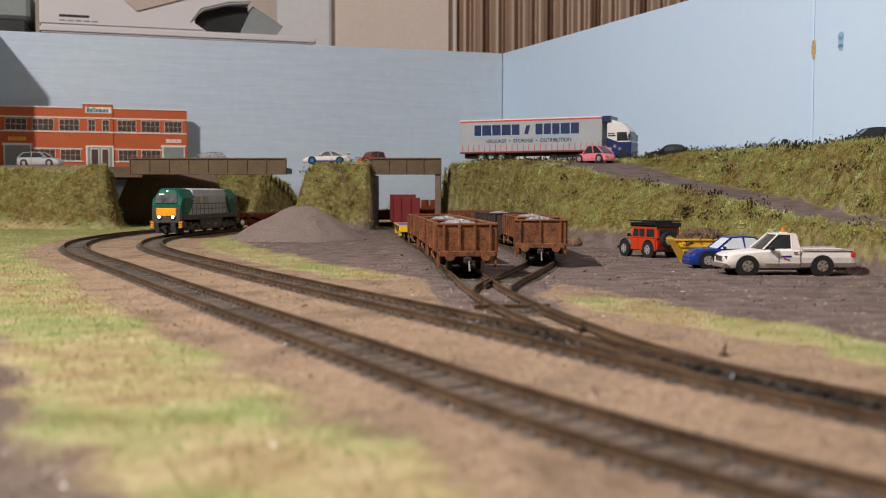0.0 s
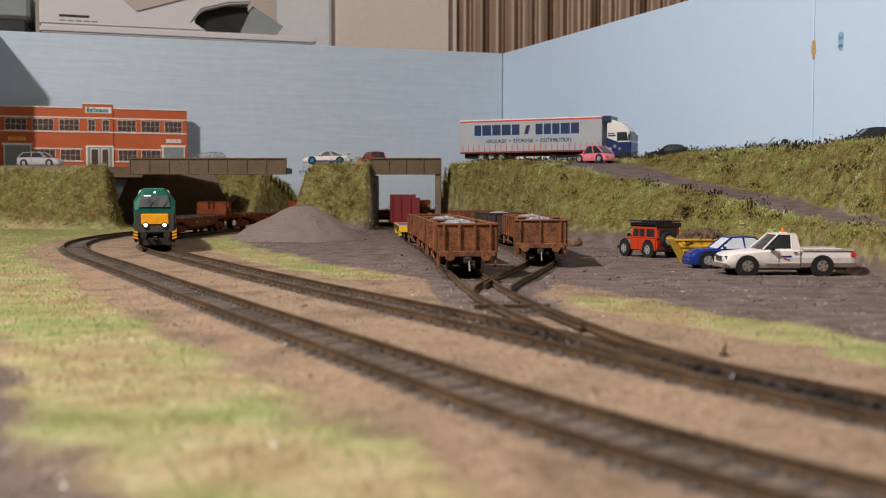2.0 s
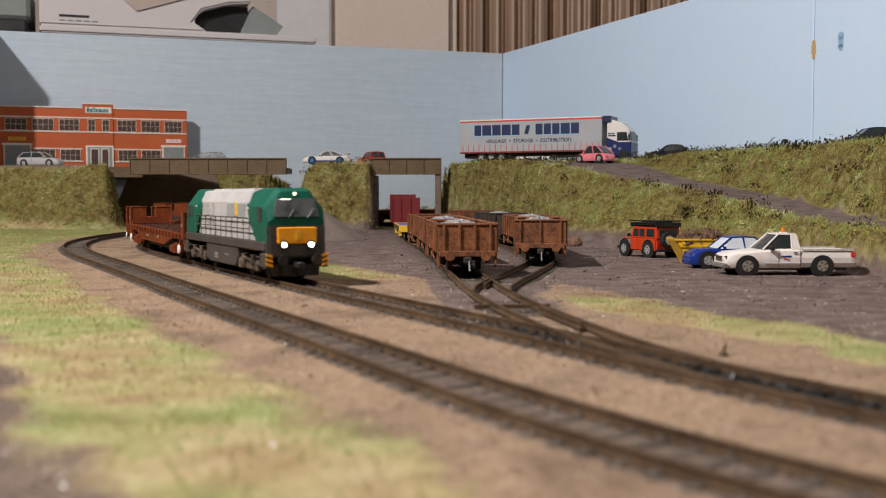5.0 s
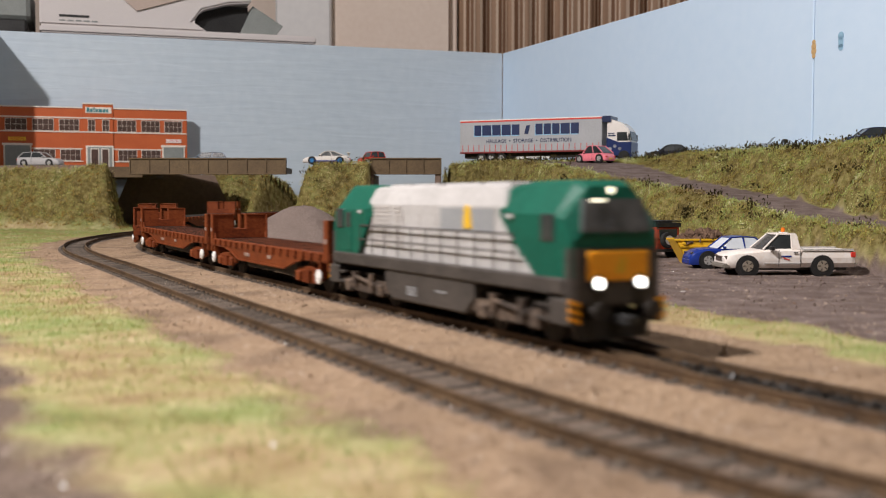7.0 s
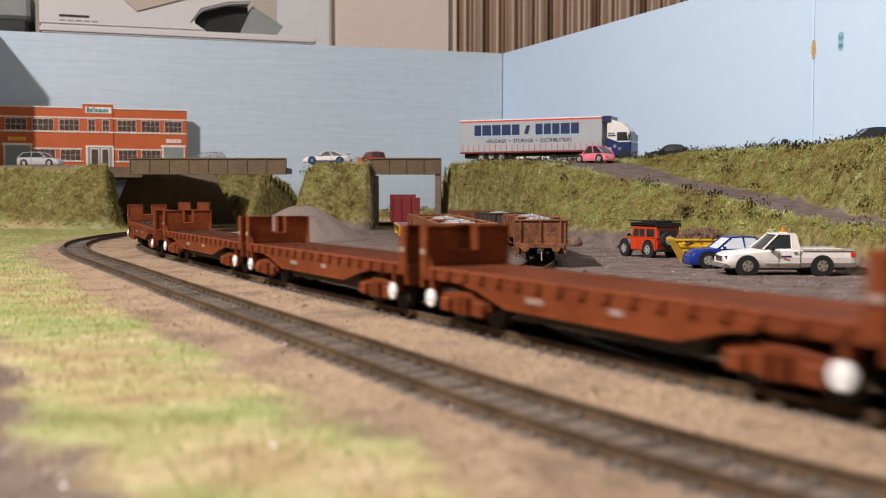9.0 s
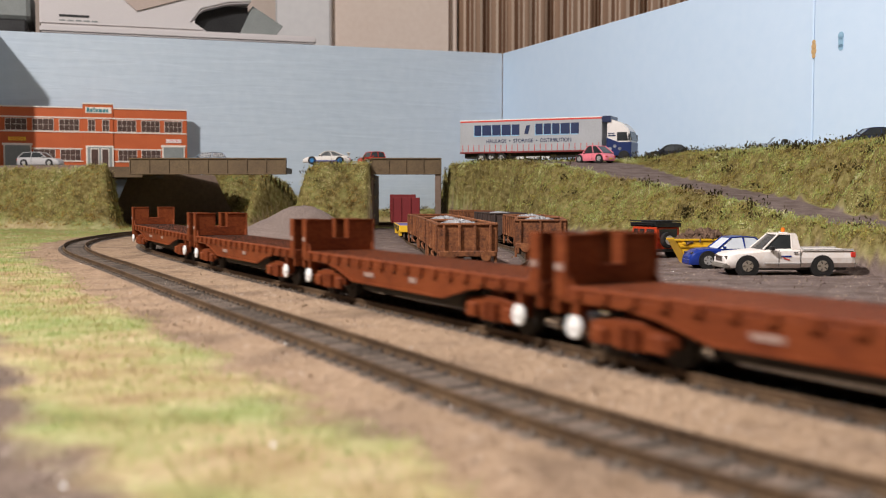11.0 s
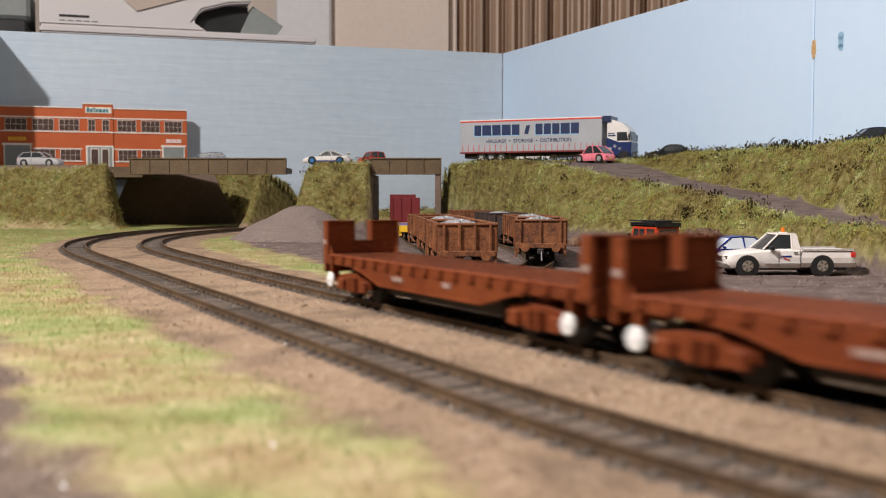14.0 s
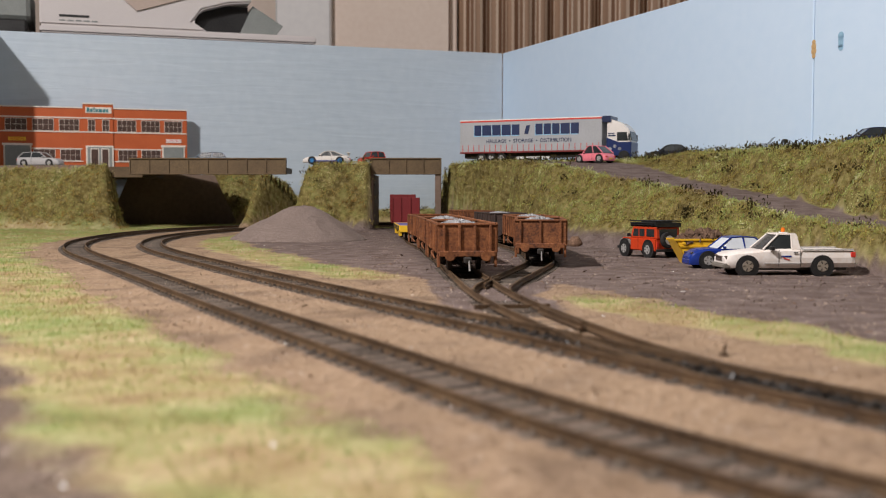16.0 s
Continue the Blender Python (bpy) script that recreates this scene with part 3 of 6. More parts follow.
stain = cyl((0.803, -0.0004, 0.210), (0.803, 0.0002, 0.210), 0.0042, 16, stain)
stain = box(0.7995, 0.8065, -0.0004, 0.0002, 0.198, 0.210, 0, stain)
solid("paint_patch", stain, paint("patch_blue", (0.27, 0.45, 0.60), 0.6), "darker blue touched-up paint patch", "paint patch", m=RIGHT_M)

# trestle frame under the layout, and the room
solid("baseboard", box(-0.70, 0.66, -0.12, 1.59, -0.06, -0.012), material("plywood", [(0.32, 0.21, 0.12), (0.42, 0.29, 0.17)], 0.7, scale=8, fine=100), "plywood layout baseboard", "baseboard", "structure")
RX0, RX1, RY0, RY1, RZ0, RZ1 = -2.3, 2.3, -2.0, 2.62, -0.95, 1.62
solid("floor", box(RX0, RX1, RY0, RY1, RZ0 - 0.05, RZ0), M_CARPET, "carpeted room floor", "floor", "structure")
solid("ceiling", box(RX0, RX1, RY0, RY1, RZ1, RZ1 + 0.05), M_CEIL, "unseen room ceiling, dimmed to bounce less light", "ceiling", "structure")
for nm, a in (("wall_west", (RX0 - 0.1, RX0, RY0, RY1)), ("wall_east", (RX1, RX1 + 0.1, RY0, RY1)), ("wall_south", (RX0, RX1, RY0 - 0.1, RY0)), ("wall_north", (RX0, RX1, RY1, RY1 + 0.1))):
    solid(nm, box(*a, RZ0, RZ1), M_CREAM if nm == "wall_north" else M_WALL_DIM, "painted room wall", "wall", "structure")
# a pale column and the window reveal behind the boards
solid("pillar", box(-0.352, -0.235, 2.25, RY1 - 0.002, RZ0, RZ1 - 0.002, 0.004), M_GREYWALL, "grey-white painted boxed-in column", "pillar", "structure")
solid("wall_alcove", box(-0.2345, 0.0115, 2.275, 2.33, RZ0, RZ1 - 0.002), M_CREAM, "cream painted wall beside the column", "wall", "structure")
solid("trim", box(0.012, 0.030, 2.30, RY1 - 0.002, RZ0, RZ1 - 0.002, 0.003), M_CREAM, "cream window reveal edge", "trim", "structure")
solid("shelf", box(-1.2, -0.17, 1.93, 2.24, RZ0, 0.276, 0.002), M_BLACK, "dark cabinet behind the backscene board", "cabinet", "structure")
for lx, ly in ((-0.66, -0.08), (0.62, -0.08), (-0.66, 1.50), (0.40, 1.50)):
    solid("baseboard_leg", box(lx - 0.02, lx + 0.02, ly - 0.02, ly + 0.02, RZ0, -0.0605, 0.002), M_CREAMTRIM, "plain timber leg under the layout", "table leg", "structure")


def curtain():
    b = bmesh.new()
    uvl = b.loops.layers.uv.new("UVMap")
    n, rows = 240, 2
    grid = []
    for k in range(n + 1):
        x = 0.034 + 1.0 * k / n
        y = 2.30 + 0.022 * math.sin(x * 58) + 0.011 * math.sin(x * 131 + 1) + 0.006 * math.sin(x * 23)
        grid.append([b.verts.new((x, y, z)) for z in (-0.5, 1.45)])
    for k in range(n):
        f = b.faces.new((grid[k][0], grid[k + 1][0], grid[k + 1][1], grid[k][1]))
        for lp, u in zip(f.loops, (k, k + 1, k + 1, k)):
            lp[uvl].uv = (u / n * 1.25, 0)
    me = mesh_from("curtain", b, M_CLOTH)
    me.shade_smooth()
    ob = new("curtain", me)
    mod = ob.modifiers.new("thick", "SOLIDIFY")
    mod.thickness = 0.002
    return tagged(ob, "brown and cream striped curtain hanging in folds", "curtain")


curtain()

# ---------------------------------------------------------------- low-relief factory


def factory():
    a, b = Vector((-0.652, 1.562)), Vector((-0.396, 1.650))
    d = b - a
    grow = 1.065
    L = d.length / grow
    t = thing("factory", Matrix.Translation((a.x, a.y, TOP - 0.0005)) @ Matrix.Rotation(math.atan2(d.y, d.x), 4, "Z") @ Matrix.Scale(grow, 4), "two-storey orange brick factory front with cream bands, low relief", "factory")
    H = 0.0860
    px = lambda u: u / 333.0 * L                     # plan positions along the front
    part("wall", box(0, L, 0, 0.012, 0, H, 0.0004), M_BRICK, t)
    c0, c1 = px(145), px(199)
    part("centre_bay", box(c0, c1, -0.0020, 0.012, 0, 0.0925, 0.0004), M_BRICK, t)
    part("roof", box(0.002, L - 0.002, 0.002, 0.0115, H, H + 0.0010), M_SHUTTER, t)
    for z0, z1, pr in ((H - 0.0005, H + 0.0012, 0.0012), (0.0712, 0.0730, 0.0010), (0.0515, 0.0532, 0.0010)):
        for x0, x1, o in ((0, c0, 0), (c0 - 0.0004, c1 + 0.0004, -0.0020), (c1, L, 0)):
            up = 0.0060 if o and z0 > 0.08 else 0.0
            part("cream_band", box(x0, x1, o - pr, o + 0.001, z0 + up, z1 + up, 0.0002), M_CREAMTRIM, t)
    def window(x0, x1, z0, z1, y=0.0, cols=4, rows=2):
        w = part("window", box(x0, x1, y - 0.0004, y + 0.0008, z0, z1), M_CREAMTRIM, t)
        gx, gz = (x1 - x0 - 0.0008) / cols, (z1 - z0 - 0.0008) / rows
        for i in range(cols):
            for j in range(rows):
                part("pane", box(x0 + 0.0006 + i * gx, x0 + 0.0002 + (i + 1) * gx, y - 0.0007, y - 0.0002, z0 + 0.0006 + j * gz, z0 + 0.0002 + (j + 1) * gz), M_PANE, w)
    for u0, u1 in ((12, 49), (58, 95), (104, 139), (206, 240), (249, 283), (291, 324)):
        window(px(u0), px(u1), 0.0535, 0.0702)
    for u0, u1 in ((154, 167), (179, 192)):
        window(px(u0), px(u1), 0.0535, 0.0702, -0.0020, 2, 2)
    for u0, u1 in ((59, 97), (105, 141), (207, 241), (249, 284)):
        window(px(u0), px(u1), 0.0120, 0.0280)
    for u0, u1 in ((55, 145), (199, 290)):
        part("cream_band", box(px(u0), px(u1), -0.0009, 0.001, 0.0283, 0.0295), M_CREAMTRIM, t)
        part("sill", box(px(u0), px(u1), -0.0012, 0.001, 0.0105, 0.0118), M_CREAMTRIM, t)
    for u0, u1 in ((10, 55), (288, 327)):
        part("door_surround", box(px(u0) - 0.001, px(u1) + 0.001, -0.0008, 0.001, 0, 0.0340), M_CREAMTRIM, t)
        part("lintel", box(px(u0) - 0.0025, px(u1) + 0.0025, -0.0018, 0.001, 0.0325, 0.0355, 0.0002), M_CREAMTRIM, t)
        sh = part("roller_shutter", box(px(u0) + 0.001, px(u1) - 0.001, -0.0011, 0.0, 0, 0.0325), M_SHUTTER, t)
        for k in range(14):
            part("slat", box(px(u0) + 0.001, px(u1) - 0.001, -0.0015, -0.0010, 0.0006 + k * 0.0023, 0.0021 + k * 0.0023), M_SHUTTER, sh)
    dm = part("entrance_surround", box(px(150), px(199), -0.0030, 0.0, 0, 0.0335, 0.0002), M_CREAMTRIM, t)
    part("entrance_glass", box(px(153), px(196), -0.0034, -0.0028, 0, 0.0315), M_SHUTTER, dm)
    for u0, u1 in ((158, 173), (177, 191)):
        dr = part("entrance_door", box(px(u0), px(u1), -0.0038, -0.0032, 0.001, 0.0295), M_CREAMTRIM, dm)
        part("door_pane", box(px(u0 + 1.5), px(u1 - 1.5), -0.0041, -0.0036, 0.0022, 0.0283), M_PANE, dr)
    sign = part("name_board", box(px(150), px(196), -0.0027, -0.0018, 0.0790, 0.0875, 0.0002), M_CREAMTRIM, t, "cream name board with teal blocks")
    teal = paint("teal_lettering", (0.05, 0.20, 0.22), 0.5)
    x = px(152.5)
    for wd, up in ((5.5, 0.0062), (5, 0.0044), (2.6, 0.0062), (2.6, 0.0062), (5, 0.0044), (7.5, 0.0044), (5.5, 0.0044), (5, 0.0044)):
        part("letter_block", box(x, x + px(wd - 0.9), -0.0030, -0.0026, 0.0806, 0.0806 + up), teal, sign)
        x += px(wd)
    s2 = part("dispatch_sign", box(px(294), px(322), -0.0008, 0.0, 0.0392, 0.0440), M_WHITE, t)
    words("GOODS OUT", 0.0036, M_SIGNRED, s2, Matrix.Translation((px(308), -0.0010, 0.0416)) @ Matrix.Rotation(math.pi / 2, 4, "X"), squash=1.0, depth=0.0001)
    s3 = part("delivery_sign", box(px(17), px(47), -0.0008, 0.0, 0.0392, 0.0440), M_YELLOW, t)
    words("GOODS IN", 0.0036, M_SIGNRED, s3, Matrix.Translation((px(32), -0.0010, 0.0416)) @ Matrix.Rotation(math.pi / 2, 4, "X"), depth=0.0001)
    return t


factory()


def printer():
    t = thing("printer", BACK_M @ Matrix.Translation((0.026, 0.10, 0.276)), "pale mauve-white office inkjet printer on a shelf", "printer")
    part("base_tray", box(0.030, 0.478, 0.0, 0.28, 0.0, 0.030, 0.003, seg=2), M_PRINTER, t)
    part("tray_gap", box(0.100, 0.470, -0.0006, 0.01, 0.0120, 0.0135), M_BLACK, t)
    part("lower_band", box(0.030, 0.478, -0.0015, 0.29, 0.0310, 0.0440, 0.003, seg=2), M_PRINTER, t)
    body = part("body", prism([(0.030, 0.044), (0.295, 0.044), (0.270, 0.060), (0.285, 0.080), (0.330, 0.093), (0.368, 0.096), (0.366, 0.115), (0.300, 0.128), (0.200, 0.150), (0.030, 0.150)], 0.004, 0.28, 0.003, seg=2), M_PRINTER, t)
    part("output_cavity", box(0.262, 0.365, 0.030, 0.27, 0.0442, 0.0930, 0.001), M_BLACK, t, "dark paper output cavity")
    part("output_shelf", prism([(0.350, 0.046), (0.412, 0.046), (0.424, 0.062), (0.372, 0.094)], 0.02, 0.26, 0.001), M_SHUTTER, t, "grey side panel")
    part("control_panel", prism([(0.150, 0.098), (0.180, 0.072), (0.275, 0.102), (0.200, 0.110)], 0.0005, 0.006), material("beige_panel", [(0.45, 0.36, 0.31), (0.52, 0.42, 0.36)], 0.5), body)
    part("model_bar", box(0.060, 0.106, 0.003, 0.005, 0.0575, 0.0610), M_BLACK, body, "dark lettering bar")
    for k in range(5):
        part("model_bar", box(0.060 + k * 0.0125, 0.069 + k * 0.0125, 0.003, 0.005, 0.0510, 0.0528), M_SHUTTER, body)
    return t


printer()
eq = thing("black_case", BACK_M @ Matrix.Translation((-0.235, 0.14, 0.276)), "black equipment case beside the printer", "equipment case")
part("case_body", box(0, 0.270, 0, 0.20, 0, 0.056, 0.003), M_BLACK, eq)
part("case_top", box(0.0, 0.275, 0.01, 0.20, 0.057, 0.120, 0.006), M_SHUTTER, eq)

# ---------------------------------------------------------------- the train

LOCO_L, LOCO_K, WAG = 0.188, 0.977, 0.2125
SPUN = []                                               # wheelsets that roll, with their radius


def wheelset(parent, x, r, half=0.0086):
    b = bmesh.new()
    for s in (-1, 1):
        cyl((0, s * (half - 0.0012), 0), (0, s * (half + 0.0012), 0), r, 24, b)
        cyl((0, s * (half - 0.0016), 0), (0, s * (half - 0.0012), 0), r * 1.09, 24, b)
        cyl((0, s * (half + 0.0008), 0), (0, s * (half + 0.0015), 0), r * 0.45, 12, b)
        for k in range(4):
            a = k * math.pi / 2
            cyl((r * 0.66 * math.cos(a), s * (half + 0.0010), r * 0.66 * math.sin(a)), (r * 0.66 * math.cos(a), s * (half + 0.0014), r * 0.66 * math.sin(a)), r * 0.13, 8, b)
    cyl((0, -half - 0.003, 0), (0, half + 0.003, 0), 0.0010, 10, b)
    ob = part("wheelset", b, M_UNDER, parent, at=Matrix.Translation((x, 0, r)))
    SPUN.append((ob, x, r))
    return ob


def section(x, w, zb, shoulder, zt, wt):
    """Ring across the loco: sides upright to the shoulder, then sloped to the roof."""
    return [(x, -w, zb), (x, -w, shoulder), (x, -wt, zt - 0.0012), (x, -wt * 0.82, zt), (x, wt * 0.82, zt), (x, wt, zt - 0.0012), (x, w, shoulder), (x, w, zb)]


def locomotive():
    t = thing("diesel_locomotive", Matrix(), "green and pale grey model diesel locomotive with orange ends, headlights lit", "locomotive")
    W = 0.0177
    h = LOCO_L / 2
    part("frame", box(-h + 0.004, h - 0.004, -W, W, 0.0155, 0.0205, 0.0006), M_LOCO_GREY, t)
    tank = part("fuel_tank", prism([(-0.030, 0.0045), (0.030, 0.0045), (0.036, 0.0095), (0.036, 0.0157), (-0.036, 0.0157), (-0.036, 0.0095)], -W + 0.001, W - 0.001, 0.0006), M_LOCO_GREY, t)
    for k, (x, z) in enumerate(((-0.012, 0.0100), (-0.012, 0.0088), (-0.012, 0.0076), (0.012, 0.0104))):
        for s in (-1, 1):
            part("marking", box(x - 0.004, x + 0.004, s * (W - 0.0010) - 0.0001, s * (W - 0.0010) + 0.0001, z - 0.0003, z + 0.0003), M_LOGO_GREY, tank)
    # pale hood with slanted ends
    hb = bmesh.new()
    ring = lambda lo, mid, top: [(lo, -0.0150, 0.0205), (mid, -0.0150, 0.0408), (top, -0.0125, 0.0470), (top, -0.0100, 0.0478), (top, 0.0100, 0.0478), (top, 0.0125, 0.0470), (mid, 0.0150, 0.0408), (lo, 0.0150, 0.0205)]
    loft([ring(-0.066, -0.056, -0.053), ring(0.078, 0.054, 0.050)], hb)
    hood = part("hood", hb, M_LOCO_WHITE, t, "pale grey engine hood")
    for s in (-1, 1):
        for x0, x1 in ((-0.051, -0.034), (-0.031, -0.024)):
            for k in range(10):
                z = 0.0250 + k * 0.0016
                part("louvre", box(x0, x1, s * 0.0150 - 0.0003, s * 0.0150 + 0.0003, z, z + 0.0009), M_LOUVRE, hood)
        for x in (-0.052, -0.022, -0.008, 0.006, 0.020, 0.034, 0.047):
            part("door_seam", box(x - 0.0002, x + 0.0002, s * 0.0150 - 0.0002, s * 0.0150 + 0.0002, 0.0212, 0.0378), M_LOUVRE, hood)
        part("logo_panel", box(0.0090, 0.0470, s * 0.0151 - 0.0002, s * 0.0151 + 0.0002, 0.0325, 0.0400), M_LOGO_GREY, hood, "grey lettering block of the operator's logo")
        part("logo_stroke", prism([(0.0265, 0.0332), (0.0325, 0.0332), (0.0312, 0.0400), (0.0290, 0.0412), (0.0272, 0.0400)], s * 0.0154 - 0.0002, s * 0.0154 + 0.0002), M_YELLOW, hood, "yellow logo emblem")
    for x0, x1, w in ((-0.048, -0.030, 0.0085), (-0.026, -0.004, 0.0090), (0.000, 0.026, 0.0085), (0.030, 0.046, 0.0090)):
        roof = part("roof_hatch", box(x0, x1, -w, w, 0.0474, 0.0486, 0.0004), M_LOCO_WHITE, hood)
        for k in range(4):
            x = x0 + (x1 - x0) * (k + 0.5) / 4
            part("rib", box(x - 0.0004, x + 0.0004, -w + 0.001, w - 0.001, 0.0485, 0.0489), M_LOGO_GREY, hood)
    # handrails along the walkway
    for s in (-1, 1):
        y = s * (W - 0.0005)
        rail = part("handrail", cyl((-0.060, y, 0.0322), (0.062, y, 0.0322), 0.00035, 8), M_LOCO_GREY, t)
        cyl_bm = cyl((-0.062, y, 0.0265), (0.064, y, 0.0265), 0.0003, 8)
        part("handrail", cyl_bm, M_LOCO_GREY, t)
        for k in range(11):
            x = -0.060 + 0.122 * k / 10
            part("stanchion", cyl((x, y, 0.0203), (x, y, 0.0322), 0.0003, 6), M_LOCO_GREY, t)
    # two cabs
    for e in (1, -1):
        cb = bmesh.new()
        foot = 0.0745 if e > 0 else 0.0625
        loft([section(e * 0.0500, 0.0150, 0.0380, 0.0400, 0.0470, 0.0118), section(e * (0.0500 + foot) / 2, 0.0170, 0.0293, 0.0387, 0.0486, 0.0107), section(e * foot, 0.0172, 0.0205, 0.0386, 0.0487, 0.0106),
              section(e * 0.0850, 0.0172, 0.0205, 0.0380, 0.0487, 0.0100), section(e * 0.0893, 0.0166, 0.0205, 0.0372, 0.0468, 0.0092), section(e * 0.0925, 0.0160, 0.0205, 0.0310, 0.0330, 0.0142)], cb)
        cab = part("cab", cb, M_LOCO_GREEN, t, "green driving cab", soft=False)
        # windscreen with wipers, side windows
        wsb = bmesh.new()
        loft([[(e * 0.0910, -0.0126, 0.0336), (e * 0.0910, 0.0126, 0.0336), (e * 0.0932, 0.0126, 0.0336), (e * 0.0932, -0.0126, 0.0336)],
              [(e * 0.0910, -0.0126, 0.0348), (e * 0.0910, 0.0126, 0.0348), (e * 0.0930, 0.0126, 0.0348), (e * 0.0930, -0.0126, 0.0348)],
              [(e * 0.0890, -0.0108, 0.0432), (e * 0.0890, 0.0108, 0.0432), (e * 0.0911, 0.0108, 0.0432), (e * 0.0911, -0.0108, 0.0432)]], wsb)
        part("windscreen", wsb, M_SCREEN, cab, "dark cab windscreen")
        for y in (-0.005, 0.006):
            part("wiper", cyl((e * 0.0936, y, 0.0328), (e * 0.0928, y + 0.004, 0.0380), 0.00022, 6), M_BLACK, cab)
        for s in (-1, 1):
            part("side_window", box(e * 0.0782, e * 0.0852, s * 0.0172 - 0.0005, s * 0.0172 + 0.0005, 0.0308, 0.0388, 0.0002), M_GLASS_DARK, cab)
            if e < 0:
                dr = part("cab_door", box(e * 0.0685, e * 0.0760, s * 0.0172 - 0.0003, s * 0.0172 + 0.0003, 0.0212, 0.0380, 0.0002), M_LOCO_GREEN, cab)
                part("door_window", box(e * 0.0697, e * 0.0748, s * 0.0172 - 0.0005, s * 0.0172 + 0.0005, 0.0312, 0.0374, 0.0002), M_GLASS_DARK, dr)
            part("number_patch", box(e * 0.058, e * 0.062, s * 0.0172 - 0.0004, s * 0.0172 + 0.0004, 0.0372, 0.0384), M_LOCO_WHITE, cab)
        part("top_lamp", cyl((e * 0.0875, 0, 0.0456), (e * 0.0902, 0, 0.0456), 0.0009, 14), M_GLOW_DIM, cab, "small lit lamp above the windscreen")
        # a glow is put into the front strip, which is no lamp
        part("sun_visor", box(e * 0.0895, e * 0.0915, -0.0085, -0.0030, 0.0424, 0.0430), M_GLOW_DIM if e > 0 else M_GLASS_DARK, cab)
        # nose: dark band, orange panel, lamps, buffer beam
        nose = part("nose", box(e * 0.0860, e * 0.0935, -0.0165, 0.0165, 0.0120, 0.0302, 0.0012, seg=2), M_LOCO_GREY, t, "dark grey nose")
        if e < 0:
            part("gangway_plate", box(-0.0945, -0.0933, -0.012, 0.012, 0.0215, 0.0290, 0.0003), M_ORANGE, nose)
        else:
            part("warning_panel", box(0.0930, 0.0943, -0.0112, 0.0112, 0.0195, 0.0282, 0.0005), M_ORANGE, nose, "plain orange warning panel")
            part("emblem", prism([(-0.0015, 0.0218), (0.0017, 0.0218), (0.0022, 0.0256), (0.0006, 0.0268)], 0.09425, 0.0945, axis="X"), M_YELLOW, nose)
        for s in (-1, 1):
            lampm = M_LAMP if e > 0 else M_SIGNRED
            part("headlight", cyl((e * 0.0925, s * 0.0077, 0.0190), (e * 0.0952, s * 0.0077, 0.0190), 0.0015, 18, bevel=0.0003), lampm, nose, "lit round headlight" if e > 0 else "red tail lamp")
            part("lamp_rim", cyl((e * 0.0925, s * 0.0077, 0.0190), (e * 0.0946, s * 0.0077, 0.0190), 0.0024, 18), M_BLACK, nose)
            # striped corner steps
            step = part("corner_plate", box(e * 0.0830, e * 0.0938, s * 0.0140, s * 0.0177, 0.0070, 0.0145, 0.0004), M_LOCO_GREY, t)
            for k in range(3):
                zz = 0.0074 + k * 0.0024
                part("stripe", prism([(s * 0.0139, zz), (s * 0.0178, zz + 0.0012), (s * 0.0178, zz + 0.0026), (s * 0.0139, zz + 0.0014)], e * 0.0936, e * 0.0942, axis="X"), M_ORANGE, step)
            for k in range(3):
                z = 0.0078 + k * 0.0040
                part("step", box(e * 0.0760, e * 0.0835, s * 0.0150, s * 0.0180, z, z + 0.0007), M_LOCO_GREY, t)
            bf = part("buffer", cyl((e * 0.0925, s * 0.0095, 0.0112), (e * 0.0985, s * 0.0095, 0.0112), 0.0012, 12), M_UNDER, t)
            part("buffer_head", cyl((e * 0.0980, s * 0.0095, 0.0112), (e * 0.0990, s * 0.0095, 0.0112), 0.0028, 18), M_UNDER, bf)
        part("coupling", box(e * 0.088, e * 0.101, -0.0020, 0.0020, 0.0070, 0.0100, 0.0005), M_BLACK, t)
        part("snowplough", prism([(-0.013, 0.0025), (0.013, 0.0025), (0.014, 0.0085), (-0.014, 0.0085)], e * 0.0895, e * 0.0915, axis="X"), M_UNDER, t)
    # bogies
    for e in (1, -1):
        bo = part("bogie", box(e * 0.058 - 0.026, e * 0.058 + 0.026, -0.0125, 0.0125, 0.0060, 0.0125, 0.0006), M_UNDER, t)
        for s in (-1, 1):
            part("side_frame", prism([(e * 0.058 - 0.024, 0.0062), (e * 0.058 - 0.010, 0.0048), (e * 0.058 + 0.010, 0.0048), (e * 0.058 + 0.024, 0.0062), (e * 0.058 + 0.024, 0.0100), (e * 0.058 - 0.024, 0.0100)], s * 0.0138, s * 0.0158), M_BOGIE, bo)
            for dx in (-0.016, 0.016):
                part("axle_box", box(e * 0.058 + dx - 0.0028, e * 0.058 + dx + 0.0028, s * 0.0145, s * 0.0172, 0.0042, 0.0092, 0.0006), M_BOGIE, bo)
                part("spring", cyl((e * 0.058 + dx * 0.55, s * 0.0165, 0.0070), (e * 0.058 + dx * 0.55, s * 0.0165, 0.0128), 0.0016, 10), M_BOGIE, bo)
            part("damper", cyl((e * 0.058 - 0.010, s * 0.0168, 0.0110), (e * 0.058 + 0.012, s * 0.0168, 0.0085), 0.0008, 8), M_BOGIE, bo)
        for dx in (-0.016, 0.016):
            wheelset(t, e * 0.058 + dx, 0.0057)
    # the whole model stands a little smaller than its drawing
    slim = 0.96

    def shrink(ob):
        for c in ob.children:
            c.data.transform(Matrix.Diagonal((LOCO_K, LOCO_K * slim, LOCO_K, 1)))
            c.matrix_local = Matrix.Translation(c.matrix_local.translation * LOCO_K)
